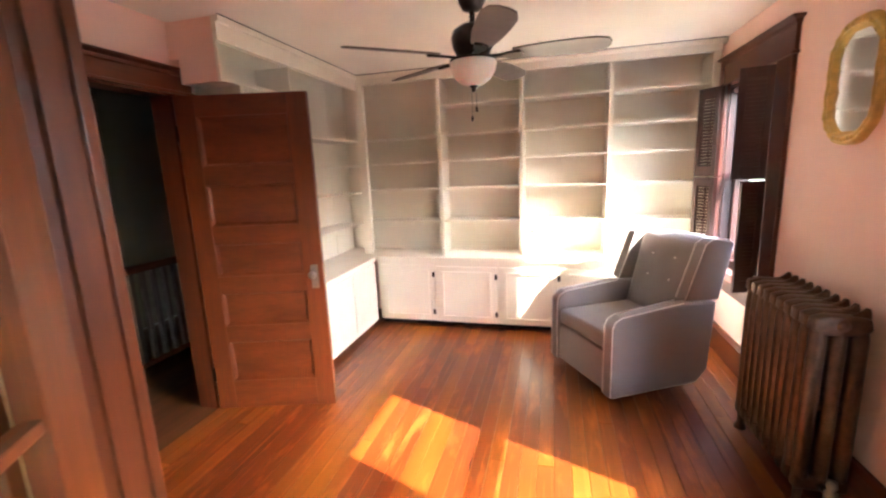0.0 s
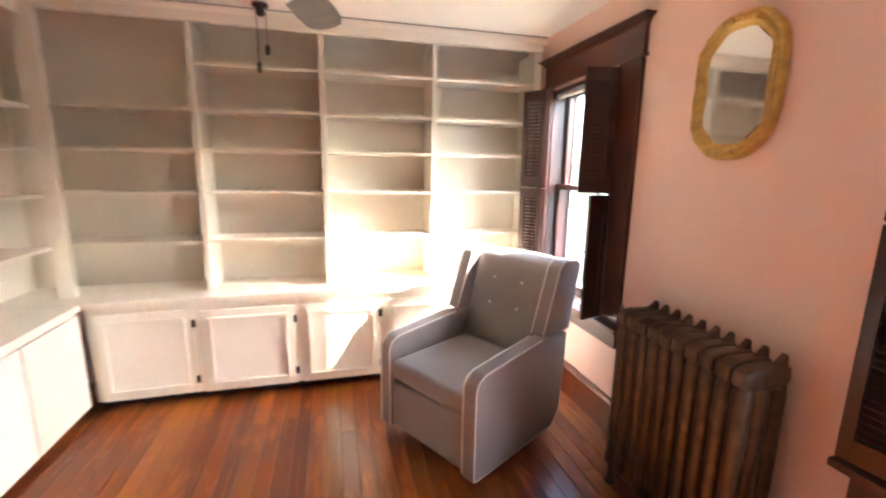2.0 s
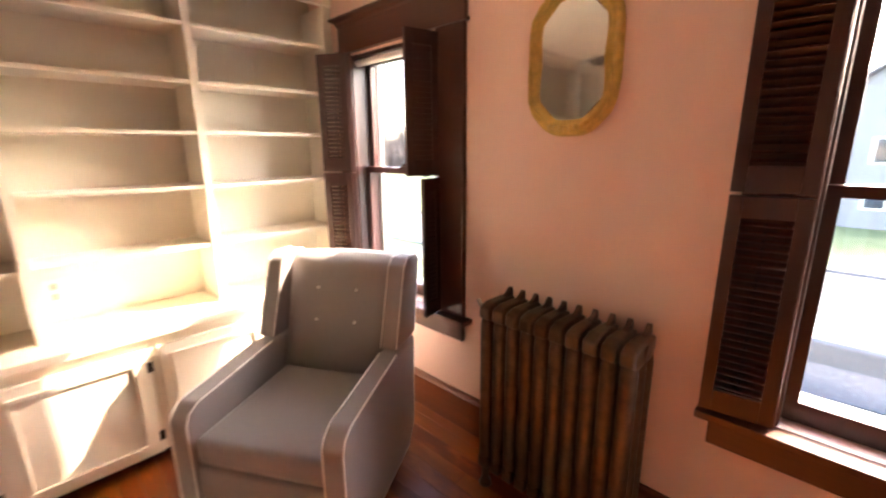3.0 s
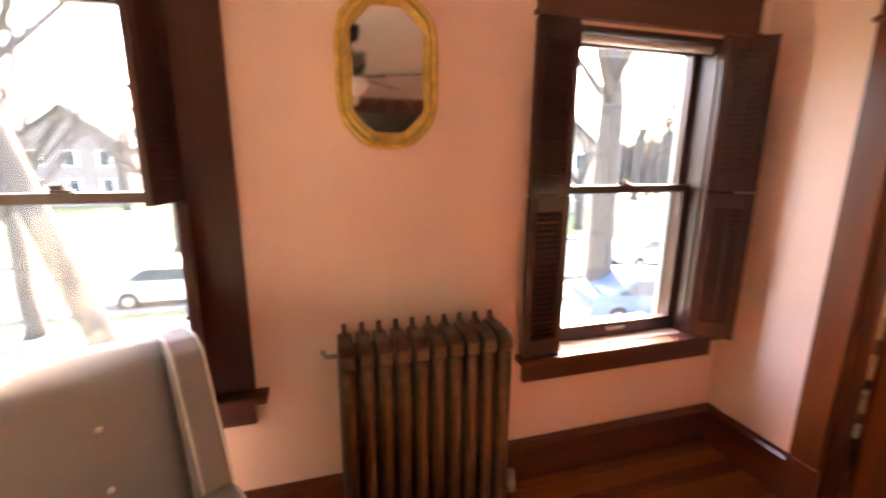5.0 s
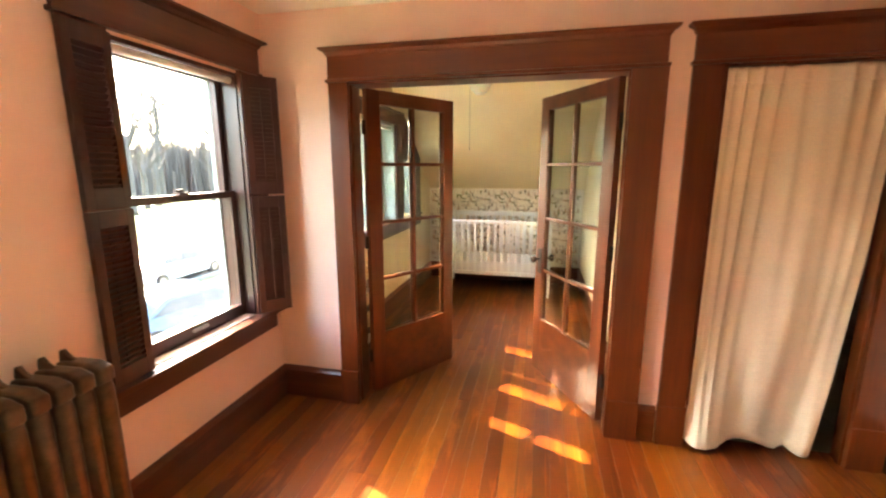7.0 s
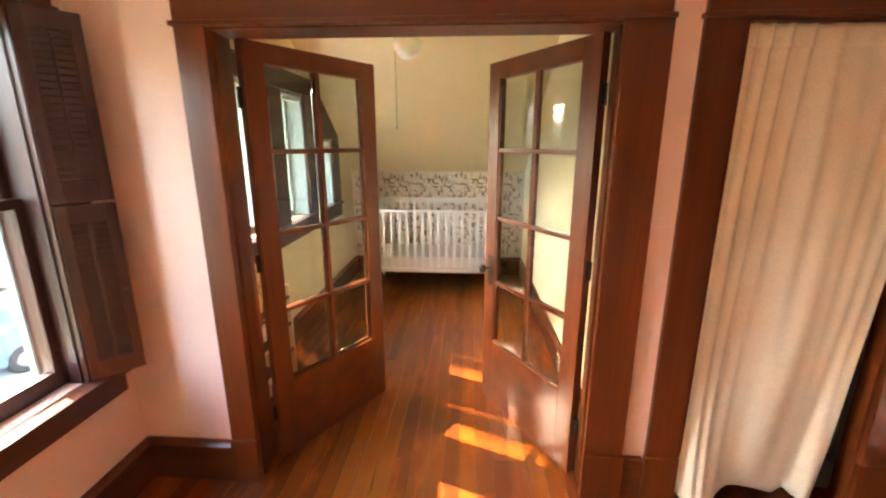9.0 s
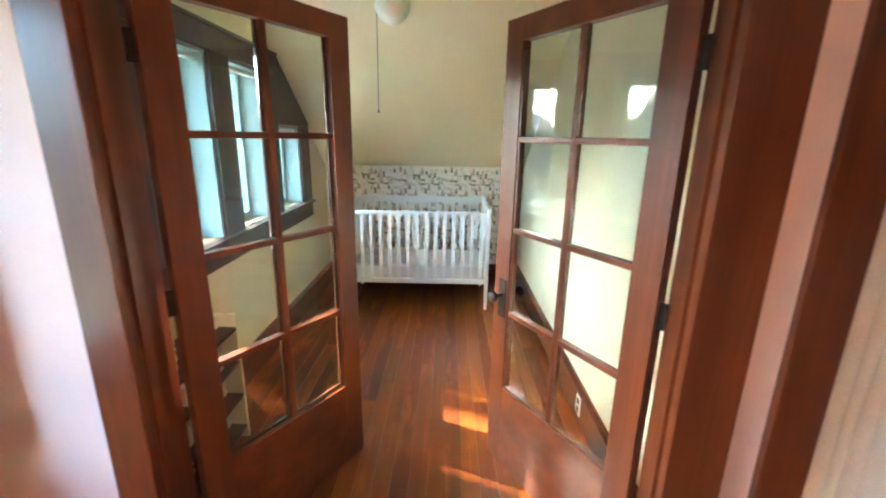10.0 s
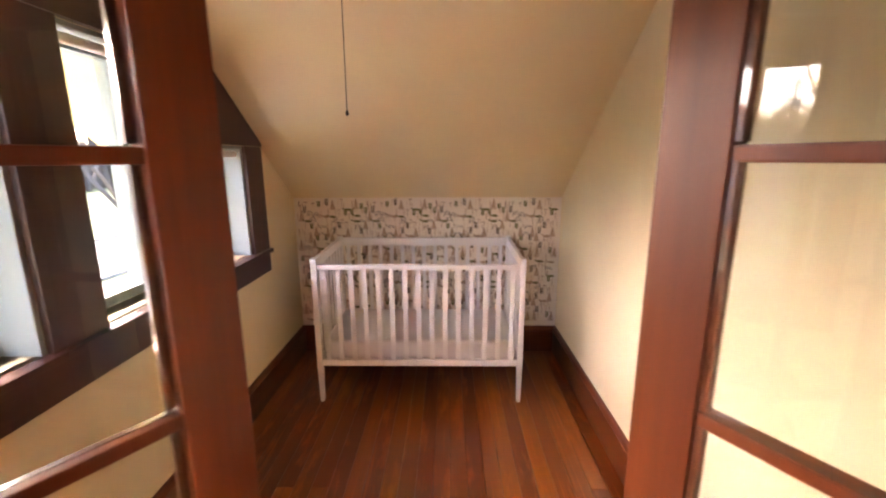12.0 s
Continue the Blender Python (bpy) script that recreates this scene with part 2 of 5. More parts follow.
M_BRONZE = plain("dark_bronze", (0.045, 0.032, 0.026), 0.35, 0.7, 0.2)
M_GREY = fabric("grey_upholstery", (0.32, 0.298, 0.283))
M_PIPING = fabric("white_piping", (0.78, 0.76, 0.72))
M_CURTAIN = fabric("linen_curtain", (0.90, 0.83, 0.65), 500, 0.08)
M_SHEET = fabric("white_sheet", (0.78, 0.76, 0.76), 500, 0.05)
M_CRIB = paint("crib_enamel", (0.84, 0.83, 0.82), 0.35, 0.02, 30, 0.1)
M_BLADE = wood("fan_blade", (0.10, 0.075, 0.06), (0.20, 0.16, 0.13), 0.35, "x", 8, 0.2)
M_FROST = plain("frosted_glass", (0.86, 0.83, 0.78), 0.45, 0, 0.03)
M_FROST.node_tree.nodes["Principled BSDF"].inputs["Subsurface Weight"].default_value = 0.3
M_PLATE = plain("white_plastic", (0.8, 0.78, 0.74), 0.35, 0, 0.02)
M_GREYPL = plain("grey_slots", (0.35, 0.34, 0.32), 0.5)
M_STEEL = plain("steel", (0.34, 0.32, 0.29), 0.36, 1.0, 0.1)

CEIL = 2.41


# ---- shell ----
def wall_x(name, x0, x1, y0, y1, z1, holes, mat, label):
    """A wall along y; holes: (y0, y1, z0, z1) in order of y."""
    boxes, y = [], y0
    for a, b, c, d in holes:
        boxes.append((x0, y, 0, x1, a, z1))
        if c > 0:
            boxes.append((x0, a, 0, x1, b, c))
        boxes.append((x0, a, d, x1, b, z1))
        y = b
    boxes.append((x0, y, 0, x1, y1, z1))
    return solid(name, B(*boxes), mat, label, "wall", "structure")


def wall_y(name, y0, y1, x0, x1, z1, holes, mat, label):
    boxes, x = [], x0
    for a, b, c, d in holes:
        boxes.append((x, y0, 0, a, y1, z1))
        if c > 0:
            boxes.append((a, y0, 0, b, y1, c))
        boxes.append((a, y0, d, b, y1, z1))
        x = b
    boxes.append((x, y0, 0, x1, y1, z1))
    return solid(name, B(*boxes), mat, label, "wall", "structure")


WIN1 = (2.42, 3.165)
WIN2 = (0.235, 0.985)
WZ = (0.655, 2.035)
NURS_E, NURS_W, NURS_S = -0.14, -2.20, -3.38
NWIN = ((-2.62, -2.15), (-1.94, -1.50), (-1.29, -0.85), (-0.64, -0.28))
FD = (-2.08, -0.54)          # French doorway
CLO = (-3.26, -2.465)        # closet doorway
HALL = (0.75, 1.535)         # hall doorway
SLOPE, KNEE = 0.71, 1.26

wall_x("wall_east", 0.0, 0.2, -0.08, 3.67, 2.7, [(*WIN2, *WZ), (*WIN1, *WZ)], M_PINK, "pink painted plaster wall with two shuttered windows")
wall_x("wall_west", -3.58, -3.44, -0.08, 3.67, 2.55, [(*HALL, 0, 2.02)], M_PINK, "pink painted plaster wall with the hall doorway")
wall_y("wall_north", 3.60, 3.75, -3.44, 0.0, CEIL + 0.05, [], M_PINK, "plaster wall behind the built-in bookcase")
wall_y("wall_south", -0.078, 0.0, -3.44, 0.0, CEIL + 0.05, [(*CLO, 0, 2.02), (*FD, 0, 2.02)], M_PINK, "pink painted plaster wall with French doorway and closet")
wall_y("wall_nursery_north", -0.16, -0.08, NURS_W, NURS_E, 2.7, [(FD[0] - 0.045, FD[1], 0, 2.02)], M_CREAM, "cream painted wall round the French doorway")
wall_x("wall_nursery_west", -2.32, NURS_W, -3.52, -0.08, 2.7, [], M_CREAM, "plain cream painted plaster wall")
wall_x("wall_nursery_east", NURS_E, 0.08, -3.52, -0.08, 2.7, [(a, b, 0.98, 1.97 if i else 1.62) for i, (a, b) in enumerate(NWIN)], M_CREAM, "cream painted plaster wall with four joined windows")
wall_y("wall_nursery_south", -3.54, NURS_S, NURS_W, NURS_E, KNEE + 0.1, [], M_CREAM, "low knee wall papered with a botanical print")
solid("ceiling", B((-3.44, 0, CEIL, 0.0, 3.60, CEIL + 0.1)), M_CEIL, "off-white painted plaster ceiling", "ceiling", "structure")
ytop = NURS_S + (2.45 - KNEE) / SLOPE
solid("ceiling_nursery", prism([(NURS_S, KNEE), (ytop, 2.45), (-0.16, 2.45), (-0.16, 2.6), (ytop - 0.1, 2.6), (NURS_S - 0.2, KNEE + 0.02)], NURS_W, NURS_E, "x"), M_CREAM, "cream ceiling sloping down to the knee wall", "ceiling", "structure")
# hall and closet
solid("floor_hall", B((-5.4, -0.2, -0.1, -3.441, 4.0, -0.001)), M_DARKFLOOR, "dark stained hall floor", "floor", "structure")
for nm, bx in (("wall_hall_west", (-5.5, -0.2, 0, -5.4, 4.0, 2.5)), ("wall_hall_south", (-5.4, -0.3, 0, -3.4, -0.2, 2.5)), ("wall_hall_north", (-5.4, 4.0, 0, -3.4, 4.1, 2.5)), ("wall_hall_east", (-3.58, 3.67, 0, -3.44, 4.0, 2.5))):
    solid(nm, B(bx), M_HALL, "grey-green painted hall wall", "wall", "structure")
solid("ceiling_hall", B((-5.5, -0.3, 2.5, -3.4, 4.1, 2.6)), M_HALL, "hall ceiling", "ceiling", "structure")
solid("wall_closet", B((-3.44, -0.9, -0.1, -2.32, -0.8, 2.4), (-3.56, -0.9, -0.1, -3.44, -0.08, 2.4), (-3.44, -0.8, 2.3, -2.32, -0.078, 2.4), (-3.44, -0.8, -0.1, -2.32, -0.1, -0.002)), M_HALL, "plain closet lining behind the curtain", "wall", "structure")


# ---- trim ----
def moulded_base(name, x0, y0, x1, y1, nx, ny, mat=None):
    """A baseboard along a wall line, nx, ny pointing into the room."""
    h = 0.215
    prof = [(0, 0), (0.022, 0), (0.022, h - 0.045), (0.030, h - 0.040), (0.030, h - 0.025), (0.016, h - 0.012), (0.012, h), (0, h)]
    bm = bmesh.new()
    a, b = ([bm.verts.new((x + nx * d, y + ny * d, z)) for d, z in prof] for x, y in ((x0, y0), (x1, y1)))
    n = len(prof)
    fs = [bm.faces.new(a), bm.faces.new(b[::-1])] + [bm.faces.new((a[i], a[(i + 1) % n], b[(i + 1) % n], b[i])) for i in range(n)]
    bmesh.ops.recalc_face_normals(bm, faces=fs)
    return solid(name, bm, mat or (M_TRIM_X if x0 != x1 else M_TRIM_Y), "dark stained moulded wooden baseboard", "baseboard", "structure")


moulded_base("baseboard", 0, 0.0, 0, 3.15, -1, 0)
moulded_base("baseboard", 0, 0, -0.438, 0, 0, 1)
moulded_base("baseboard", -2.238, 0, -2.33, 0, 0, 1)
moulded_base("baseboard", -3.44, 0.0, -3.44, 0.60, 1, 0)
moulded_base("baseboard", NURS_W, NURS_S, NURS_W, -0.16, 1, 0)
moulded_base("baseboard", NURS_E, NURS_S, NURS_E, -0.16, -1, 0)
moulded_base("baseboard", NURS_W, NURS_S, NURS_E, NURS_S, 0, 1)


def crown_head(lo, hi, z0, z1, axis, sgn, at):
    """A head board with a small fillet under it and a flared cap on it, both returned to the wall at the ends, standing out sgn from the wall at 'at'."""
    prof = [(0.034, z0), (0.034, z0 + 0.016), (0.022, z0 + 0.020), (0.022, z1 - 0.044), (0.03, z1 - 0.038), (0.036, z1 - 0.022), (0.06, z1 - 0.010), (0.06, z1)]
    place = (lambda a, d, z: (a, at + sgn * d, z)) if axis == "x" else (lambda a, d, z: (at + sgn * d, a, z))
    bm = bmesh.new()
    rows = []
    for d, z in prof:
        e = d - 0.022
        rows.append([bm.verts.new(place(a, q, z)) for a, q in ((lo - e, 0), (lo - e, d), (hi + e, d), (hi + e, 0))])
    for r0, r1 in zip(rows, rows[1:]):
        for k in range(3):
            bm.faces.new((r0[k], r0[k + 1], r1[k + 1], r1[k]))
        bm.faces.new((r0[3], r0[0], r1[0], r1[3]))
    bm.faces.new(rows[0][::-1])
    bm.faces.new(rows[-1])
    bmesh.ops.recalc_face_normals(bm, faces=list(bm.faces))
    return bm


def doorway(name, x0, x1, top, y, side, head_lo, head_hi, wl, wr, depth, label, ja=0.02, jb=0.02, da=None):
    """The cased opening of the south wall: jambs, side casings with plinths, head."""
    t = thing(name, ((x0 + x1) / 2, y, 0), label, "door frame", kind="structure")
    for a, b in ((x0 - wl, x0 + 0.012), (x1 - 0.012, x1 + wr)):
        part("casing", B((a, y, 0.23, b, y + side * 0.024, top - 0.012), bevel=0.004), M_TRIM, t)
        part("plinth", B((a - 0.004, y, 0.0, b + 0.004, y + side * 0.034, 0.23), bevel=0.005), M_TRIM, t)
    part("head_casing", crown_head(head_lo, head_hi, top - 0.012, top + 0.172, "x", side, y), M_TRIM_X, t)
    st = 0.06 if da else depth - 0.05
    part("jamb", B((x0, y - (da or depth), 0, x0 + ja, y, top), (x0 + ja, y - st, 0, x0 + ja + 0.012, y - st + 0.035, top - 0.02)), M_TRIM, t)
    part("jamb", B((x1 - jb, y - depth, 0, x1, y, top), (x1 - jb - 0.012, y - st, 0, x1 - jb, y - st + 0.035, top - 0.02)), M_TRIM, t)
    part("head_jamb", B((x0 + ja, y - depth, top - 0.02, x1 - jb, y, top)), M_TRIM_X, t)
    return t


fd = doorway("door_frame_1", *FD, 2.02, 0.0, 1, -2.228, -0.434, 0.158, 0.106, 0.16, "stained wood casing of the French doorway", 0.003, 0.006, 0.122)
for a, b in ((FD[0] - 0.12, FD[0] - 0.05), (FD[1] + 0.014, FD[1] + 0.12)):
    part("nursery_casing", B((a, -0.16, 0, b, -0.182, 2.02), bevel=0.004), M_TRIM, fd)
part("nursery_head", B((FD[0] - 0.14, -0.16, 2.02, FD[1] + 0.14, -0.186, 2.16), bevel=0.004), M_TRIM_X, fd)
doorway("door_frame_2", *CLO, 2.02, 0.0, 1, -3.40, -2.345, 0.14, 0.125, 0.078, "stained wood casing of the curtained closet")
# hall doorway
hd = thing("door_frame_3", (-3.44, 1.2, 0), "stained wood casing of the hall doorway", "door frame", kind="structure")
for a, b in ((HALL[0] - 0.14, HALL[0]), (HALL[1], HALL[1] + 0.13)):
    part("casing", B((-3.44, a, 0, -3.416, b, 2.01), bevel=0.004), M_TRIM, hd)
part("head_casing", crown_head(HALL[0] - 0.14, HALL[1] + 0.13, 2.01, 2.155, "y", 1, -3.44), M_TRIM_Y, hd)
part("jamb", B((-3.58, HALL[0], 0, -3.44, HALL[0] + 0.02, 2.02)), M_TRIM, hd)
part("jamb", B((-3.58, HALL[1] - 0.02, 0, -3.44, HALL[1], 2.02)), M_TRIM, hd)
part("head_jamb", B((-3.58, HALL[0] + 0.02, 2.0, -3.44, HALL[1] - 0.02, 2.02)), M_TRIM_Y, hd)


# ---- windows ----
def sash(parent, name, x0, x1, y0, y1, z0, z1, st, bottom, top, mat):
    s = part(name, B((x0, y0, z0, x1, y0 + st, z1), (x0, y1 - st, z0, x1, y1, z1), (x0, y0 + st, z0, x1, y1 - st, z0 + bottom), (x0, y0 + st, z1 - top, x1, y1 - st, z1)), mat, parent)
    xm = (x0 + x1) / 2
    g = part("pane", B((xm - 0.002, y0 + st, z0 + bottom, xm + 0.002, y1 - st, z1 - top)), M_GLASS, s, "window glass, tinted to dim the view")
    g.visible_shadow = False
    return s


def double_hung(name, y0, y1, n_lo, n_hi, label):
    z0, z1 = WZ
    t = thing(name, (0, (y0 + y1) / 2, z0), label, "window", kind="structure")
    for a, b in ((max(y0 - 0.165, n_lo), y0 + 0.01), (y1 - 0.01, min(y1 + 0.165, n_hi))):
        part("casing", B((-0.024, a, 0.655, 0, b, 2.05), bevel=0.004), M_CASE, t)
    lo, hi = max(y0 - 0.19, n_lo), min(y1 + 0.19, n_hi)
    part("head_casing", crown_head(lo + 0.02, hi - (0.02 if hi < n_hi else 0.04), 2.05, 2.242, "y", -1, 0), M_CASE_Y, t)
    part("sill", B((-0.075, lo - 0.02, 0.627, 0.06, hi + 0.005, 0.654), bevel=0.006), M_CASE_Y, t, "worn painted window stool")
    part("apron", B((-0.024, lo + 0.03, 0.52, 0, hi - 0.03, 0.627), bevel=0.004), M_CASE_Y, t)
    part("jamb", B((0.0, y0, z0, 0.2, y0 + 0.018, z1), (0.0, y1 - 0.018, z0, 0.2, y1, z1), (0, y0 + 0.018, z1 - 0.018, 0.2, y1 - 0.018, z1)), M_WIN, t)
    part("outer_sill", B((0.06, y0, 0.615, 0.30, y1, 0.653)), M_OUTFRAME, t, "weathered outer sill")
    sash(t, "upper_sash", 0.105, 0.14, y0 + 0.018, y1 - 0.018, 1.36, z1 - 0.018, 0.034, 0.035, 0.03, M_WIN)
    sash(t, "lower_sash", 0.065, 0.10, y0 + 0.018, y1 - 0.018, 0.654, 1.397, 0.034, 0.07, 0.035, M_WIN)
    part("storm_frame", B((0.165, y0 + 0.018, 0.655, 0.19, y0 + 0.03, z1), (0.165, y1 - 0.04, 0.655, 0.19, y1 - 0.018, z1), (0.165, y0 + 0.03, 1.365, 0.19, y1 - 0.04, 1.39)), M_OUTFRAME, t, "grey outer storm frame")
    ym = (y0 + y1) / 2
    part("sash_lock", B((0.066, ym - 0.03, 1.397, 0.10, ym + 0.03, 1.407), (0.078, ym - 0.008, 1.407, 0.09, ym + 0.035, 1.422), bevel=0.002), M_BRONZE, t)
    part("sash_lift", B((0.05, ym - 0.05, 0.69, 0.065, ym + 0.05, 0.705), bevel=0.003), M_STEEL, t, "metal sash lift")
    r = part("roller_shade", lathe([(0.018, 0), (0.018, y1 - y0 - 0.06)], n=14, m=Matrix.Translation((0.03, y0 + 0.03, 1.995)) @ pose(0, 0, 0, -90)), M_PLATE, t, "rolled-up off-white shade", True)
    return t


double_hung("window_1", *WIN1, 0, 3.29, "dark wood double-hung window with open louvred shutters")
double_hung("window_2", *WIN2, 0.0, 9, "dark wood double-hung window with open louvred shutters")

SLAT = mesh_of("slat", B((-0.5, -0.011, -0.0025, 0.5, 0.011, 0.0025)), M_WIN)


def shutter(hx, hy, fx, fy, z0, z1, tilt=48):
    """A shutter leaf from its hinge to its free edge."""
    w = math.hypot(fx - hx, fy - hy)
    ang = math.degrees(math.atan2(fy - hy, fx - hx))
    t = thing("shutter", (hx, hy, z0), "dark stained louvred wooden window shutter, folded open", "shutter", "window shutters", turn=ang)
    h, s = z1 - z0, 0.036
    d = 0.011
    part("frame", B((0, -d, 0, s, d, h), (w - s, -d, 0, w, d, h), (s, -d, 0, w - s, d, 0.075), (s, -d, h - 0.065, w - s, d, h), bevel=0.002), M_WIN, t)
    n = int((h - 0.12) / 0.0235)
    for i in range(n):
        o = part("slat", SLAT, None, t)
        o.matrix_basis = pose(w / 2, 0, 0.067 + (i + 0.5) * (h - 0.124) / n, tilt) @ Matrix.Diagonal((w - 2 * s, 1.75 if tilt > 60 else 1, 1, 1))
    part("tilt_rod", B((w / 2 - 0.005, -0.021, 0.08, w / 2 + 0.005, -0.012, h - 0.07), bevel=0.002), M_WIN, t)
    part("knob", lathe([(0.004, 0), (0.007, 0.006), (0.008, 0.012), (0.004, 0.016)], n=10, m=Matrix.Translation((w - 0.018, -0.011, h / 2)) @ pose(0, 0, 0, 90)), M_BRONZE, t)
    return t


for lo, hi in ((0.662, 1.365), (1.375, 2.03)):
    up = lo > 1
    # far window: one side folded twice, the other standing into the room
    shutter(-0.03, 3.165, -0.075, 3.08, lo, hi)
    shutter(-0.08, 3.09, -0.178, 3.24, lo, hi)
    if up:
        shutter(-0.03, 2.415, -0.20, 2.455, lo, hi, 74)
    else:
        shutter(-0.03, 2.415, -0.165, 2.385, lo, hi, 74)
    # near window
    shutter(-0.03, 0.98, -0.05, 1.175, lo, hi)
    shutter(-0.03, 0.24, -0.15, 0.10, lo, hi, 74)


def nursery_window():
    lo, hi = NWIN[0][0] - 0.21, NWIN[-1][1] + 0.10
    x = NURS_E
    t = thing("window_3", (x, -1.6, 0.98), "row of joined windows in dark wood under the slope", "window", kind="structure")
    def under(y):
        return min(2.09, KNEE + SLOPE * (y - NURS_S) - 0.012)
    part("apron", B((x - 0.024, lo, 0.83, x, hi, 0.955), bevel=0.004), M_WIN_Y, t)
    part("sill", B((x - 0.05, lo, 0.955, x + 0.03, hi + 0.01, 0.98), bevel=0.005), M_WIN_Y, t)
    for a, b in ((lo, NWIN[0][0]), (NWIN[0][1], NWIN[1][0]), (NWIN[1][1], NWIN[2][0]), (NWIN[2][1], NWIN[3][0]), (NWIN[3][1], hi)):
        top = 1.97 if a > NWIN[0][0] else 1.62
        part("casing", B((x - 0.024, a, 0.98, x, b, top), bevel=0.003), M_WIN, t)
    yk = NURS_S + (2.09 + 0.012 - KNEE) / SLOPE
    part("head_casing", B((x - 0.027, yk + 0.002, 1.972, x, hi, 2.09), (x - 0.045, yk + 0.02, 2.09, x, hi + 0.01, 2.105)), M_WIN_Y, t)
    part("raked_casing", prism([(lo, 1.622), (NWIN[0][1] - 0.002, 1.622), (NWIN[0][1] - 0.002, 1.972), (yk, 1.972), (yk, 2.09), (lo, under(lo))], x - 0.029, x, "x"), M_WIN_Y, t)
    for i, (a, b) in enumerate(NWIN):
        top = 1.97 if i else 1.62
        part("jamb", B((x, a, 0.98, 0.08, a + 0.016, top), (x, b - 0.016, 0.98, 0.08, b, top), (x, a + 0.016, top - 0.016, 0.08, b - 0.016, top)), M_OUTFRAME, t, "pale weathered window reveal")
        part("outer_sill", B((x + 0.06, a, 0.955, 0.14, b, 0.98)), M_OUTFRAME, t)
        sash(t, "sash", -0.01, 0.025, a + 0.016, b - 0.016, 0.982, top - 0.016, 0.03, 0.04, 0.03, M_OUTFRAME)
        part("roller_shade", lathe([(0.018, 0), (0.018, b - a - 0.06)], n=14, m=Matrix.Translation((x + 0.03, a + 0.03, top - 0.045)) @ pose(0, 0, 0, -90)), M_PLATE, t, "rolled-up white shade", True)


nursery_window()


# ---- built-in bookcase ----
def bookcase():
    yb, yf = 3.57, 3.30          # back and front of the upper shelves
    z0, z1 = 0.70, 2.315
    xw = -3.38                   # back of the side part
    t = thing("built_in_bookcase", (-1.6, 3.4, 0.70), "white painted built-in bookcase round two walls, shelves empty", "bookcase")
    part("back_panel", B((xw, yb, 0.70, -0.02, 3.598, 2.40)), M_WHITE, t)
    part("back_panel", B((-3.438, 1.71, 0.70, xw, 3.200, 2.40)), M_WHITE, t)
    part("back_panel", B((-3.438, 3.206, 0.70, xw - 0.001, 3.598, 2.40)), M_WHITE, t)
    part("panel_joint", B((-3.436, 3.2005, 0.71, xw - 0.006, 3.2055, 2.30)), M_SEAM, t, "dark open joint between back panels")
    for x in (-2.30, -1.553, -0.815):
        part("upright", B((x - 0.018, yf, z0, x + 0.018, yb, z1), bevel=0.003), M_WHITE, t)
    part("upright", B((-0.085, yf, z0, -0.03, yb, z1), bevel=0.003), M_WHITE, t)
    part("corner_post", B((-3.125, yf - 0.02, z0, -3.03, yf + 0.02, z1), bevel=0.004), M_WHITE, t)
    part("face_rail", B((-3.125, yf - 0.012, z1, -0.03, yf + 0.02, 2.385), bevel=0.003), M_WHITE, t)
    part("crown_strip", prism([(yf - 0.035, 2.402), (yf - 0.03, 2.387), (yf - 0.006, 2.366), (yf + 0.02, 2.366), (yf + 0.02, 2.402)], -3.125, -0.004, "x"), M_WHITE, t)
    spans = ((-3.125, -2.318), (-2.282, -1.571), (-1.535, -0.833), (-0.797, -0.085))
    for i, (a, b) in enumerate(spans):
        for z in ((1.835, 1.595, 1.33, 1.025) if i == 0 else (2.10, 1.84, 1.60, 1.333, 1.028)):
            part("shelf", B((a + 0.001, yf + 0.008, z - 0.018, b - 0.001, yb, z), bevel=0.002), M_WHITE, t)
    # side by the hall door
    xf = -3.10
    for y, top in ((1.72, 2.058), (2.24, 2.27)):
        part("upright", B((xw, y - 0.017, z0, xf, y + 0.017, top), bevel=0.003), M_WHITE, t)
    # the top box runs on over the hall doorway and ends in a pink panel
    part("end_panel", B((-3.374, 1.555, 2.06, xf - 0.022, 1.575, 2.40), (-3.438, 1.555, 2.20, -3.3745, 1.575, 2.40)), M_PINK, t, "pink painted end panel")
    part("end_strip", B((xf - 0.021, 1.553, 2.055, xf, 1.577, 2.2695), bevel=0.002), M_WHITE, t)
    part("back_panel", B((-3.374, 1.576, 2.081, -3.369, 1.7095, 2.40)), M_WHITE, t)
    for z in (1.81, 1.58, 1.32, 1.015):
        part("shelf", B((xw, 2.258, z - 0.018, xf - 0.008, 3.29, z), bevel=0.002), M_WHITE, t)
    part("shelf", B((-3.366, 1.578, 2.06, xf - 0.002, 2.222, 2.08), bevel=0.002), M_WHITE, t)
    part("face_rail", B((xf - 0.02, 1.553, 2.27, xf + 0.012, 3.285, 2.385), bevel=0.003), M_WHITE, t)
    part("crown_strip", B((xf - 0.019, 1.55, 2.366, xf + 0.034, 3.26, 2.402), bevel=0.006), M_WHITE, t)
    part("counter", B((-3.438, 3.135, 0.662, -0.03, 3.598, 0.70), bevel=0.006), M_WHITE, t, "white painted counter shelf")
    part("counter", B((-3.438, 1.70, 0.662, -2.94, 3.1335, 0.70), bevel=0.006), M_WHITE, t, "white painted counter shelf")
    part("shadow_gap", B((-3.09, yf - 0.028, 2.4025, -0.01, yf - 0.01, 2.4095), (xf + 0.012, 1.565, 2.4025, xf + 0.028, yf - 0.03, 2.4095)), M_SEAM, t)
    o = thing("outlet", (-1.47, 3.568, 0.85), "small white electrical outlet on the bookcase back", "outlet")
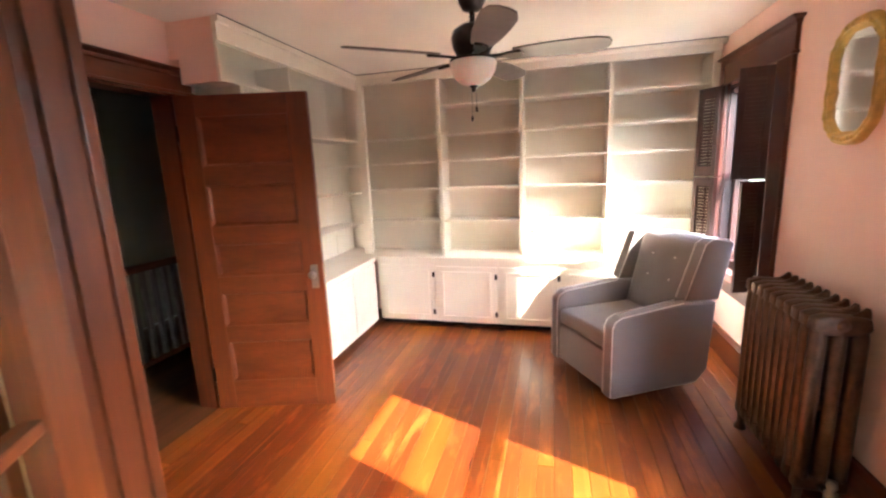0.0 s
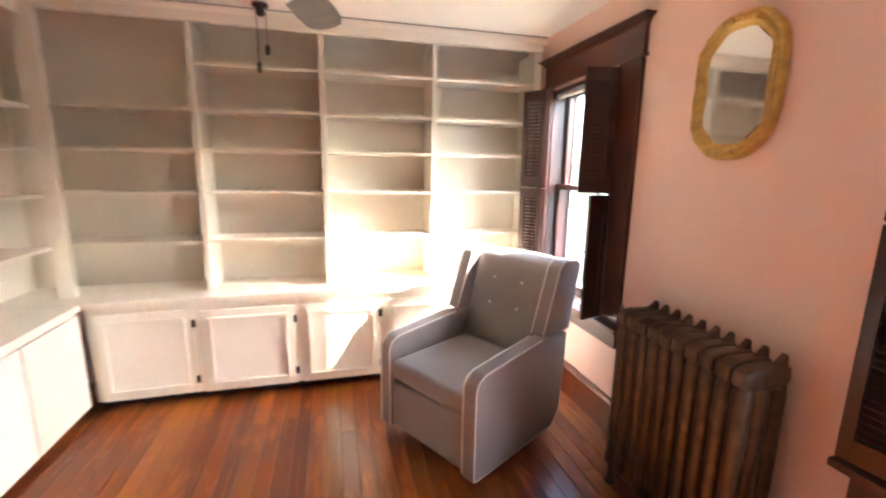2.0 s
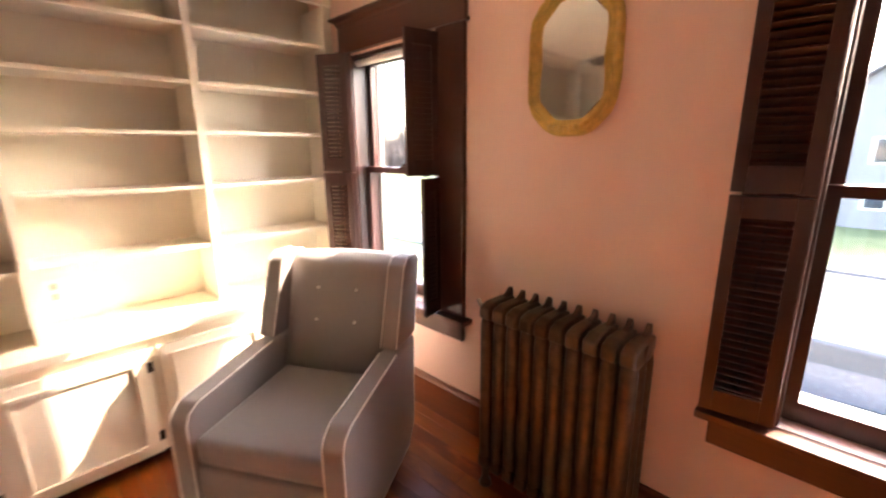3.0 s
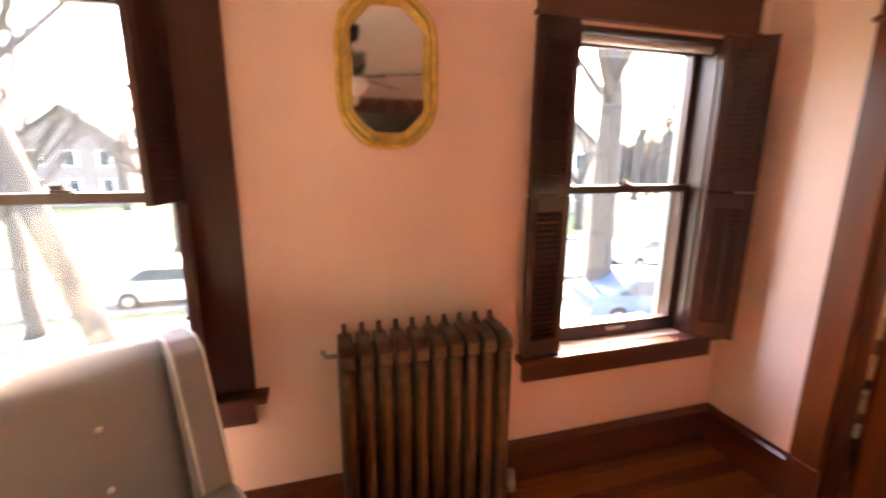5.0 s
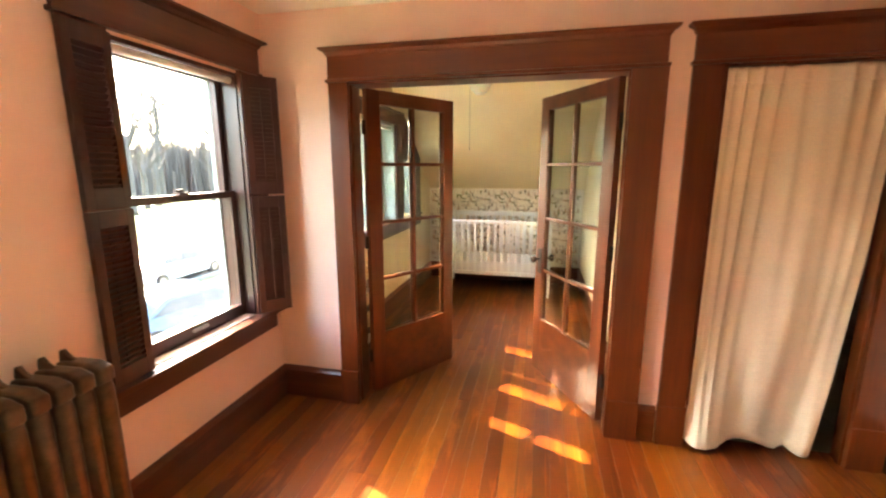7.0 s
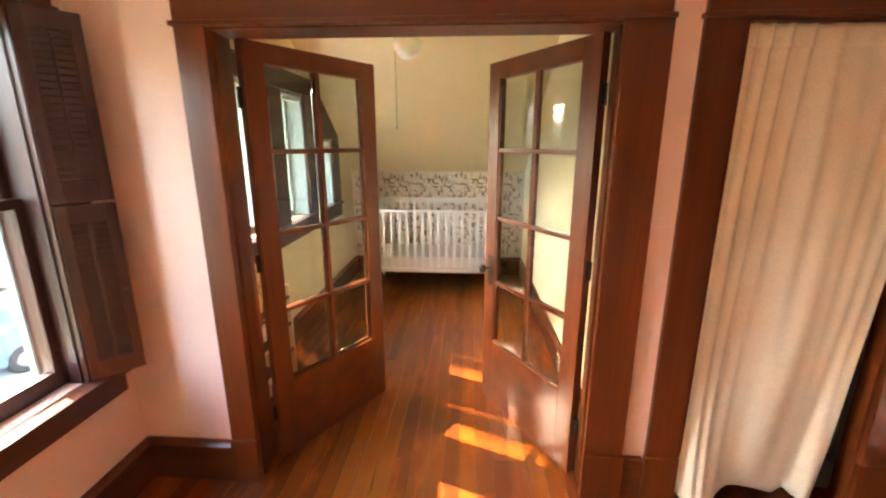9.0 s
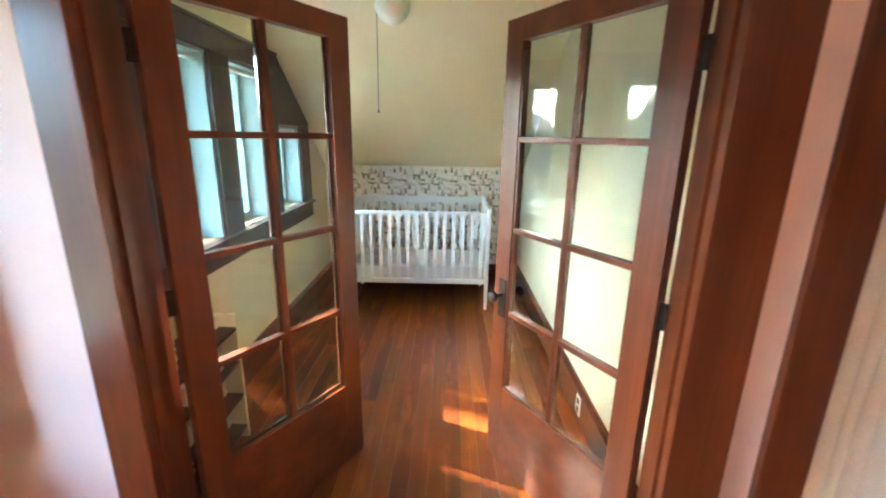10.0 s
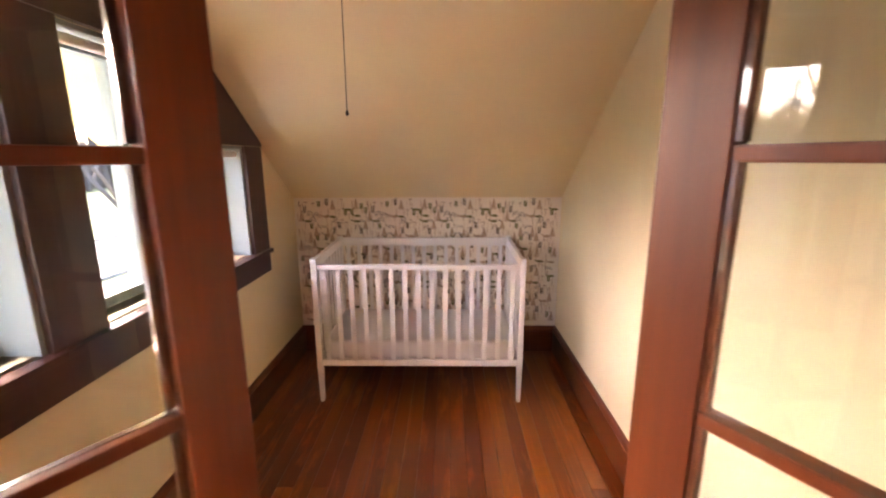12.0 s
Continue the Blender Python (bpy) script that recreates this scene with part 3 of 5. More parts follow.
    part("plate", B((-1.505, 3.563, 0.80, -1.435, 3.5695, 0.915), bevel=0.002), M_PLATE, o)
    for z in (0.815, 0.865):
        part("socket", B((-1.485, 3.5615, z, -1.455, 3.5635, z + 0.032), bevel=0.001), M_GREYPL, o)


bookcase()


def cabinet_door(parent, a, b, z0, z1, moulded, along, at, hinge_left, ajar=0.0):
    """A door lying in the plane 'at'; along x it faces -y, along y it faces +x."""
    w, h = b - a, z1 - z0
    d = part("door", B((0, -0.018, 0, w, 0, h), bevel=0.003), M_WHITE, parent)
    d.matrix_parent_inverse = INV[parent.name]
    d.matrix_basis = pose(a, at, z0, 0, 0, ajar) if along == "x" else pose(at, a, z0, 0, 0, 90)
    if moulded:
        m = 0.045
        for bx in ((m, -0.029, m, w - m, -0.0175, m + 0.02), (m, -0.029, h - m - 0.02, w - m, -0.0175, h - m), (m, -0.029, m + 0.02, m + 0.02, -0.0175, h - m - 0.02), (w - m - 0.02, -0.029, m + 0.02, w - m, -0.0175, h - m - 0.02)):
            part("moulding", B(bx, bevel=0.003), M_WHITE, d)
    if along == "x":
        hx = 0.0 if hinge_left else w
        for z in (0.09, h - 0.09):
            hg = part("hinge", B((hx - 0.012, -0.021, z - 0.025, hx + 0.012, -0.0175, z + 0.025), bevel=0.001), M_BRONZE, d, "small dark hinge")
    return d


def lower_cabinets():
    doors = ((-2.905, -2.375, False), (-2.335, -1.775, False), (-1.74, -1.22, False), (-1.18, -0.67, False), (-0.635, -0.13, True))
    edges = (-2.938, -2.355, -1.757, -1.20, -0.652, -0.03)
    for i, (a, b, left) in enumerate(doors):
        c = thing("base_cabinet", ((a + b) / 2, 3.3, 0.0), "white painted low cabinet with a moulded door", "cabinet", "built-in base cabinets")
        x0, x1 = edges[i] + 0.0006, edges[i + 1] - 0.0006
        part("body", B((x0, 3.166, 0.065, x1, 3.59, 0.661)), M_WHITE, c)
        # the recess's shade is put into the toe kick's colour
        part("plinth", B((x0, 3.24, 0.0, x1, 3.55, 0.065)), M_SEAM, c, "recessed toe kick, its shade put in as near black")
        cabinet_door(c, a, b, 0.068, 0.61 if i else 0.62, True, "x", 3.164, left, 1.2 if i == 0 else 0.0)
    for a, b in ((1.71, 2.175), (2.185, 2.66), (2.67, 3.14)):
        c = thing("base_cabinet", (-3.1, (a + b) / 2, 0.0), "white painted low cabinet with a plain slab door", "cabinet", "built-in base cabinets")
        part("body", B((-3.435, a - 0.0045, 0.055, -2.978, b + 0.0045, 0.661)), M_WHITE, c)
        # toe kick coloured near black as the recess's shade, like the row above
        part("plinth", B((-3.42, a - 0.0045, 0.0, -3.03, b + 0.0045, 0.055)), M_SEAM, c, "recessed toe kick, its shade put in as near black")
        cabinet_door(c, a + 0.002, b - 0.002, 0.058, 0.635, False, "y", -2.976, True)


lower_cabinets()


# ---- doors ----
def panel_door():
    hx, hy, fx, fy = -3.412, 1.525, -2.672, 1.727
    w = math.hypot(fx - hx, fy - hy)
    h = 1.98
    t = thing("panel_door", (hx, hy, 0.012), "red-brown stained five-panel wooden door, standing open", "door", turn=math.degrees(math.atan2(fy - hy, fx - hx)))
    d, s = 0.021, 0.115
    part("stile", B((0, -d, 0, s, d, h), bevel=0.003), M_DOOR, t)
    part("stile", B((w - s, -d, 0, w, d, h), bevel=0.003), M_DOOR, t)
    rails = [(0, 0.19), (0.465, 0.57), (0.79, 0.895), (1.105, 1.21), (1.465, 1.57), (h - 0.12, h)]
    for a, b in rails:
        part("rail", B((s, -d, a, w - s, d, b), bevel=0.003), M_DOOR_X, t)
    steps = ((0.0, 0.0155), (0.005, 0.0165), (0.010, 0.0135), (0.016, 0.006), (0.021, 0.0035))
    for (a, b), (c, e) in zip(rails, rails[1:]):
        bm = bmesh.new()
        for q in (-1, 1):
            rings = [[bm.verts.new((x, q * y, z)) for x, z in ((s + i, b + i), (w - s - i, b + i), (w - s - i, c - i), (s + i, c - i))] for i, y in steps]
            for r0, r1 in zip(rings, rings[1:]):
                for k in range(4):
                    f = (r0[k], r0[(k + 1) % 4], r1[(k + 1) % 4], r1[k])
                    bm.faces.new(f if q < 0 else f[::-1])
            bm.faces.new(rings[-1] if q < 0 else rings[-1][::-1])
        part("panel", bm, M_DOOR_X, t)
    for q in (-1, 1):
        hd_ = part("handle_plate", B((w - 0.075, q * d, 0.80, w - 0.03, q * (d + 0.004), 0.95), bevel=0.0015), M_STEEL, t, "worn metal lock plate")
        m = Matrix.Translation((w - 0.052, q * (d + 0.004), 0.895)) @ pose(0, 0, 0, -90 * q)
        part("knob", lathe([(0.008, 0), (0.008, 0.03), (0.02, 0.036), (0.026, 0.048), (0.022, 0.06), (0.008, 0.065)], n=18, m=m), M_STEEL, hd_, "dull metal knob", True)
    part("latch_plate", B((w - 0.0005, -0.011, 0.82, w + 0.0015, 0.011, 0.93)), M_STEEL, t)
    for z in (0.2, 1.72):
        part("hinge", lathe([(0.007, 0), (0.007, 0.09)], centre=(-0.004, -d - 0.003, z), n=10), M_BRONZE, t)


panel_door()


def french_leaf(hx, hy, fx, fy, knob, side, label):
    """One glazed leaf; side: which face (-1, 1) looks to the larger room when open."""
    w = math.hypot(fx - hx, fy - hy)
    h, d, s = 1.99, 0.021, 0.098
    t = thing("french_door", (hx, hy, 0.01), label, "glass door", "pair of French doors", turn=math.degrees(math.atan2(fy - hy, fx - hx)))
    part("stile", B((0, -d, 0, s, d, h), bevel=0.003), M_DOOR, t)
    part("stile", B((w - s, -d, 0, w, d, h), bevel=0.003), M_DOOR, t)
    part("rail", B((s, -d, h - 0.085, w - s, d, h), bevel=0.003), M_DOOR_X, t)
    part("rail", B((s, -d, 0, w - s, d, 0.41), bevel=0.003), M_DOOR_X, t)
    zs = [0.41, 0.785, 1.165, 1.54, h - 0.085]
    xm = w / 2
    part("muntin", B((xm - 0.011, -0.016, 0.41, xm + 0.011, 0.016, h - 0.085), bevel=0.004), M_DOOR, t)
    for z in zs[1:-1]:
        for a, b in ((s, xm - 0.011), (xm + 0.011, w - s)):
            part("muntin", B((a, -0.016, z - 0.011, b, 0.016, z + 0.011), bevel=0.004), M_DOOR_X, t)
    for z0, z1 in zip(zs, zs[1:]):
        for a, b in ((s, xm - 0.011), (xm + 0.011, w - s)):
            bm = bmesh.new()
            bm.faces.new([bm.verts.new(p) for p in ((a, 0, z0), (b, 0, z0), (b, 0, z1), (a, 0, z1))])
            g = part("pane", bm, M_DGLASS, t, "old door glass, tinted to dim the view")
            g.visible_shadow = False
            # rounded glazing beads on the nursery face
            bead = [(0.0015, 0.0), (0.0158, 0.0), (0.0158, 0.0085), (0.0135, 0.0105), (0.0015, 0.0115)]
            part("glazing_bead", prism([(y, z0 + 0.0005 + h) for y, h in bead], a + 0.001, b - 0.001, "x"), M_BEAD, t, "shiny varnished glazing bead")
            part("glazing_bead", prism([(b - 0.001 - h, y) for y, h in bead], z0 + 0.015, z1 - 0.001, "z"), M_BEAD, t, "shiny varnished glazing bead")
    for z in (0.22, 1.0, 1.72):
        part("hinge", B((-0.022, -0.005, z, 0.0, 0.005, z + 0.085), bevel=0.002), M_BRONZE, t)
    if knob:
        for q in (-1, 1):
            p = part("handle_plate", B((w - 0.085, q * d, 0.76, w - 0.035, q * (d + 0.004), 0.94), bevel=0.0015), M_BRONZE, t, "dark metal plate")
            m = Matrix.Translation((w - 0.06, q * (d + 0.004), 0.865)) @ pose(0, 0, 0, -90 * q)
            part("knob", lathe([(0.008, 0), (0.008, 0.03), (0.02, 0.036), (0.027, 0.05), (0.022, 0.062), (0.008, 0.066)], n=18, m=m), M_BRONZE, p, "dark round knob", True)
    return t


french_leaf(-0.585, -0.141, -0.993, -0.775, False, 1, "stained wooden French door with eight panes, open")
french_leaf(-2.052, -0.118, -1.658, -0.79, True, -1, "stained wooden French door with dark knob, open")


# ---- armchair ----
def armchair():
    t = thing("recliner_armchair", (-1.099, 2.288, 0.0), "grey upholstered wing recliner with white piping and buttons", "armchair", turn=-59.7)
    H = 0.355

    def soft(pts, a, b, r):
        return prism(pts, a, b, "x", bevel=r)

    side = [(0.0, 0.06), (0.66, 0.06), (0.745, 0.14), (0.78, 0.60), (0.52, 0.62), (0.06, 0.585), (0.0, 0.53)]
    for q in (-1, 1):
        a, b = sorted((q * (H - 0.085), q * H))
        arm = part("arm", soft(side, a, b, 0.018), M_GREY, t, smooth=True)
        for x in (q * (H - 0.003), q * (H - 0.082)):
            pth = [(x, -0.001, 0.075), (x, -0.001, 0.52), (x, 0.018, 0.562), (x, 0.065, 0.586), (x, 0.52, 0.621)]
            part("piping", tube(pth, 0.0042, 6), M_PIPING, arm, "white piping", True)
        if q:
            part("piping", tube([(q * (H - 0.003), 0.0, 0.08), (q * (H - 0.003), 0.02, 0.066), (q * (H - 0.003), 0.65, 0.063)], 0.003, 6), M_PIPING, arm, smooth=True)
    w = H - 0.088
    part("footrest_panel", B((-w, 0.012, 0.075, w, 0.07, 0.345), bevel=0.018), M_GREY, t, smooth=True)
    seat = B((-w, 0.015, 0.352, w, 0.62, 0.46), bevel=0.03)
    part("seat_cushion", seat, M_GREY, t, "plump grey seat cushion", True)
    part("seat_base", B((-w + 0.01, 0.07, 0.10, w - 0.01, 0.72, 0.35)), M_GREY, t)
    # back: a padded, raked board with wings
    rake = 0.27
    bm = bmesh.new()
    nx, nz = 12, 14
    buttons = [(-0.10, 0.70), (0.10, 0.70), (-0.10, 0.85), (0.10, 0.85)]
    grid = {}
    for i in range(nx + 1):
        for k in range(nz + 1):
            u, v = i / nx * 2 - 1, k / nz
            x, z = u * (w + 0.005), 0.44 + v * 0.555
            puff = 0.045 * (1 - u ** 4) * (1 - (2 * v - 1) ** 6)
            for bx, bz in buttons:
                puff -= 0.022 * math.exp(-((x - bx) ** 2 + (z - bz) ** 2) / 0.0011)
            grid[i, k] = bm.verts.new((x, 0.60 + rake * (z - 0.44) - puff + (0.03 if v > 0.97 else 0), z + 0.016 * (1 - u * u) * (v > 0.9)))
    for i in range(nx):
        for k in range(nz):
            bm.faces.new((grid[i, k], grid[i + 1, k], grid[i + 1, k + 1], grid[i, k + 1]))
    rim = [grid[i, 0] for i in range(nx + 1)] + [grid[nx, k] for k in range(1, nz + 1)] + [grid[i, nz] for i in range(nx - 1, -1, -1)] + [grid[0, k] for k in range(nz - 1, 0, -1)]
    back = [bm.verts.new((v.co.x, 0.73 + rake * (v.co.z - 0.44), v.co.z - 0.01)) for v in rim]
    n = len(rim)
    for i in range(n):
        bm.faces.new((rim[i], back[i], back[(i + 1) % n], rim[(i + 1) % n]))
    bm.faces.new(back)
    bmesh.ops.recalc_face_normals(bm, faces=list(bm.faces))
    backrest = part("backrest", bm, M_GREY, t, "tufted grey backrest", True)
    for bx, bz in buttons:
        y = 0.60 + rake * (bz - 0.44) - 0.05 + 0.018
        part("button", lathe([(0.002, -0.006), (0.007, -0.003), (0.0085, 0.002), (0.005, 0.006), (0.001, 0.007)], n=12, m=Matrix.Translation((bx, y, bz)) @ pose(0, 0, 0, 90)), M_PIPING, backrest, "pale covered button", True)
    for q in (-1, 1):
        wing = [(0.53, 0.632), (0.80, 0.61), (0.895, 0.975), (0.85, 1.0), (0.72, 1.012), (0.665, 0.985)]
        a, b = sorted((q * (w + 0.004), q * (H - 0.004)))
        wg = part("wing", soft(wing, a, b, 0.016), M_GREY, t, smooth=True)
        for x in (q * (H - 0.007), q * (w + 0.006)):
            part("piping", tube([(x, 0.532, 0.64), (x, 0.665, 0.982), (x, 0.72, 1.013), (x, 0.85, 1.001)], 0.004, 6), M_PIPING, wg, "white piping", True)
    part("back_shell", prism([(0.70, 0.25), (0.78, 0.25), (0.895, 0.965), (0.84, 0.98)], -w, w, "x", bevel=0.012), M_GREY, t, smooth=True)
    part("swivel_base", lathe([(0.23, 0.0), (0.235, 0.015), (0.22, 0.03), (0.06, 0.035), (0.06, 0.10)], centre=(0, 0.37, 0), n=32), M_BRONZE, t, "dark round swivel base", True)


armchair()


# ---- radiator ----
def radiator():
    t = thing("radiator", (-0.16, 1.64, 0.0), "old bronze-painted cast iron column radiator by the wall", "radiator")
    n, y0, pitch = 10, 1.312, 0.0645
    xa, xb = -0.065, -0.265
    bm = prism([(xb, 0.82), (xb + 0.002, 0.868), (xb + 0.05, 0.884), (xa - 0.06, 0.882), (xa - 0.01, 0.876), (xa, 0.83), (xa - 0.03, 0.80), (xb + 0.03, 0.80)], -0.0255, 0.0255, "y", bevel=0.011)
    top = mesh_of("section", bm, M_IRON, True)
    tip = mesh_of("finial", prism([(xa - 0.075, 0.878), (xa - 0.045, 0.892), (xa - 0.032, 0.902), (xa - 0.02, 0.916), (xa - 0.010, 0.912), (xa - 0.006, 0.895), (xa - 0.003, 0.87)], -0.009, 0.009, "y", bevel=0.006), M_IRON, True)
    low = mesh_of("lower_header", B((xb + 0.004, -0.025, 0.10, xa - 0.004, 0.025, 0.16), bevel=0.009), M_IRON, True)
    col = mesh_of("column", lathe([(0.022, 0.13), (0.029, 0.16), (0.0305, 0.30), (0.0305, 0.78), (0.022, 0.84)], n=12), M_IRON, True)
    mid = mesh_of("web", B((xb + 0.03, -0.009, 0.465, xa - 0.03, 0.009, 0.485), bevel=0.004), M_IRON, True)
    leg = mesh_of("foot", lathe([(0.030, 0.0), (0.028, 0.012), (0.015, 0.04), (0.017, 0.09), (0.02, 0.12)], n=12), M_IRON, True)
    for i in range(n):
        m = Matrix.Translation((0, y0 + (i + 0.5) * pitch, 0))
        s = part("section", top, None, t)
        s.matrix_basis = m
        for nm, me in (("lower_header", low), ("web", mid), ("finial", tip)):
            part(nm, me, None, s)
        for x in (xa - 0.03, (xa + xb) / 2, xb + 0.03):
            c = part("column", col, None, s)
            c.matrix_basis = Matrix.Translation((x, 0, 0))
            if i in (0, n - 1) and x != (xa + xb) / 2:
                f = part("foot", leg, None, s)
                f.matrix_basis = Matrix.Translation((x, 0, 0))
    for z in (0.13, 0.845):
        part("connector", tube([((xa + xb) / 2, y0 + 0.004, z), ((xa + xb) / 2, y0 + n * pitch - 0.004, z)], 0.024, 12), M_IRON, t, smooth=True)
    yv = y0 + n * pitch
    part("air_vent", tube([(-0.20, yv - 0.01, 0.845), (-0.20, yv + 0.035, 0.845), (-0.20, yv + 0.05, 0.87)], 0.009, 8), M_STEEL, t, "small metal bleed valve", True)
    part("supply_pipe", tube([(-0.165, y0 + 0.01, 0.13), (-0.165, y0 - 0.05, 0.13), (-0.165, y0 - 0.055, 0.0)], 0.016, 10), M_IRON, t, smooth=True)
    part("valve", lathe([(0.012, 0), (0.024, 0.01), (0.024, 0.05), (0.012, 0.06), (0.02, 0.075), (0.018, 0.10), (0.004, 0.105)], centre=(-0.165, y0 - 0.055, 0.10), n=12), M_STEEL, t, "brass-coloured radiator valve", True)


radiator()


# ---- mirror ----
def mirror():
    yc, zc = 1.73, 1.815
    t = thing("wall_mirror", (0, yc, 1.53), "elongated octagonal mirror in an aged gold frame", "mirror")

    def oct_(a, b, c):
        return [(a, b - c), (a - c, b), (-a + c, b), (-a, b - c), (-a, -b + c), (-a + c, -b), (a - c, -b), (a, -b + c)]

    rnd = random.Random(2)
    prof = [(0.0, 0.002, 0), (0.004, 0.022, 0), (0.012, 0.033, 1), (0.020, 0.032, 1), (0.025, 0.021, 0), (0.031, 0.021, 0), (0.036, 0.031, 1), (0.044, 0.030, 1), (0.049, 0.016, 0), (0.056, 0.019, 0), (0.064, 0.011, 0)]
    outer = oct_(0.185, 0.27, 0.105)
    sub = []
    for i in range(8):
        p, q = outer[i], outer[(i + 1) % 8]
        k = 10
        sub += [(p[0] + (q[0] - p[0]) * j / k, p[1] + (q[1] - p[1]) * j / k) for j in range(k)]
    bm = bmesh.new()
    rings = []
    for d, hgt, lump in prof:
        ring = []
        for i, (a, b) in enumerate(sub):
            # rounded corners
            a2 = sum(sub[(i + o) % 80][0] for o in (-3, -2, -1, 0, 1, 2, 3)) / 7
            b2 = sum(sub[(i + o) % 80][1] for o in (-3, -2, -1, 0, 1, 2, 3)) / 7
            s = 1 - d / math.hypot(a2, b2) * 1.02
            e = rnd.uniform(-0.002, 0.003) + 0.002 * math.sin(i * 1.9) if lump else 0
            ring.append(bm.verts.new((-(hgt + e), yc + a2 * s, zc + b2 * (1 - d / 0.27))))
        rings.append(ring)
    for r0, r1 in zip(rings, rings[1:]):
        for i in range(80):
            bm.faces.new((r0[i], r0[(i + 1) % 80], r1[(i + 1) % 80], r1[i]))
    bmesh.ops.recalc_face_normals(bm, faces=list(bm.faces))
    part("frame", bm, M_GOLD, t, "carved gold frame with worn gilding", True)
    for sgn in (1, -1):
        for k in range(-3, 4):
            orn = lathe([(0.002, -0.006), (0.011, -0.002), (0.012, 0.003), (0.003, 0.009)], n=8, m=Matrix.Translation((-0.036, yc + k * 0.021, zc + sgn * (0.243 - abs(k) * 0.003))) @ pose(0, 0, 0, 0, -90))
            part("ornament", orn, M_GOLD, t, "carved leaf ornament", True)
    part("backing", prism([(yc + a * 0.93, zc + b * 0.95) for a, b in outer], -0.006, 0.0, "x"), M_TRIM, t)
    part("mirror_glass", prism([(yc + a, zc + b) for a, b in oct_(0.128, 0.208, 0.075)], -0.014, -0.007, "x"), M_MIRROR, t, "clear mirror glass")


mirror()


# ---- ceiling fan ----
def ceiling_fan():
    cx, cy = -1.685, 1.735
    t = thing("ceiling_fan", (cx, cy, CEIL), "dark bronze five-blade ceiling fan with frosted light bowl", "ceiling fan")
    c = (cx, cy, 0.045)
    part("canopy", lathe([(0.02, 2.255), (0.05, 2.265), (0.068, 2.30), (0.072, 2.34), (0.072, 2.365)], c, 28), M_BRONZE, t, smooth=True)
    part("downrod", lathe([(0.014, 2.19), (0.014, 2.262)], c, 14), M_BRONZE, t, smooth=True)
    part("motor_housing", lathe([(0.05, 2.03), (0.085, 2.045), (0.105, 2.085), (0.112, 2.13), (0.10, 2.165), (0.06, 2.19), (0.02, 2.2)], c, 32), M_BRONZE, t, smooth=True)
    part("light_bowl", lathe([(0.012, 1.895), (0.05, 1.90), (0.09, 1.925), (0.115, 1.965), (0.122, 2.0), (0.122, 2.012)], c, 32), M_FROST, t, "frosted glass bowl", True)
    part("fitter", lathe([(0.124, 2.013), (0.124, 2.022), (0.05, 2.03)], c, 32), M_BRONZE, t, smooth=True)
    part("finial", lathe([(0.004, 1.862), (0.014, 1.87), (0.010, 1.882), (0.022, 1.888), (0.022, 1.895)], c, 16), M_BRONZE, t, smooth=True)
    bm = bmesh.new()
    xs = [0.0, 0.05, 0.15, 0.3, 0.40, 0.455, 0.475]
    hw = [0.045, 0.055, 0.068, 0.076, 0.074, 0.055, 0.02]
    top, bot = [], []
    for zz, row in ((0.004, top), (-0.004, bot)):
        for x, h in zip(xs, hw):
            row.append([bm.verts.new((x, y, zz)) for y in (-h, h)])
    for i in range(len(xs) - 1):
        bm.faces.new((top[i][0], top[i + 1][0], top[i + 1][1], top[i][1]))
        bm.faces.new((bot[i][1], bot[i + 1][1], bot[i + 1][0], bot[i][0]))
        for k in (0, 1):
            bm.faces.new((top[i][k], bot[i][k], bot[i + 1][k], top[i + 1][k]))
    bm.faces.new((top[0][0], top[0][1], bot[0][1], bot[0][0]))
    bm.faces.new((top[-1][1], top[-1][0], bot[-1][0], bot[-1][1]))
    bmesh.ops.recalc_face_normals(bm, faces=list(bm.faces))
    blade = mesh_of("blade", bm, M_BLADE)
    iron = mesh_of("blade_iron", prism([(0.06, -0.018), (0.14, -0.012), (0.19, -0.03), (0.245, -0.034), (0.26, 0), (0.245, 0.034), (0.19, 0.03), (0.14, 0.012), (0.06, 0.018)], -0.006, 0.006, "z", bevel=0.002), M_BRONZE)
    for k in range(5):
        a = 2 + 72 * k
        b = part("blade", blade, None, t, "dark grey-brown fan blade")
        b.matrix_basis = Matrix.Translation((cx, cy, 2.085)) @ pose(0, 0, 0, 0, 0, a) @ pose(0.205, 0, 0, -13)
        i = part("blade_iron", iron, None, b)
        i.matrix_parent_inverse = Matrix()
        i.matrix_basis = pose(-0.205, 0, -0.0105)
    for x, y, z in ((cx - 0.012, cy + 0.006, 1.765), (cx + 0.014, cy - 0.005, 1.81)):
        ch = part("pull_chain", tube([(x, y, 1.92), (x, y, z + 0.025)], 0.0013, 5), M_BRONZE, t)
        part("pull", lathe([(0.003, 0.0), (0.007, 0.004), (0.007, 0.024), (0.003, 0.03)], (x, y, z - 0.005), 10), M_BRONZE, ch, smooth=True)


ceiling_fan()


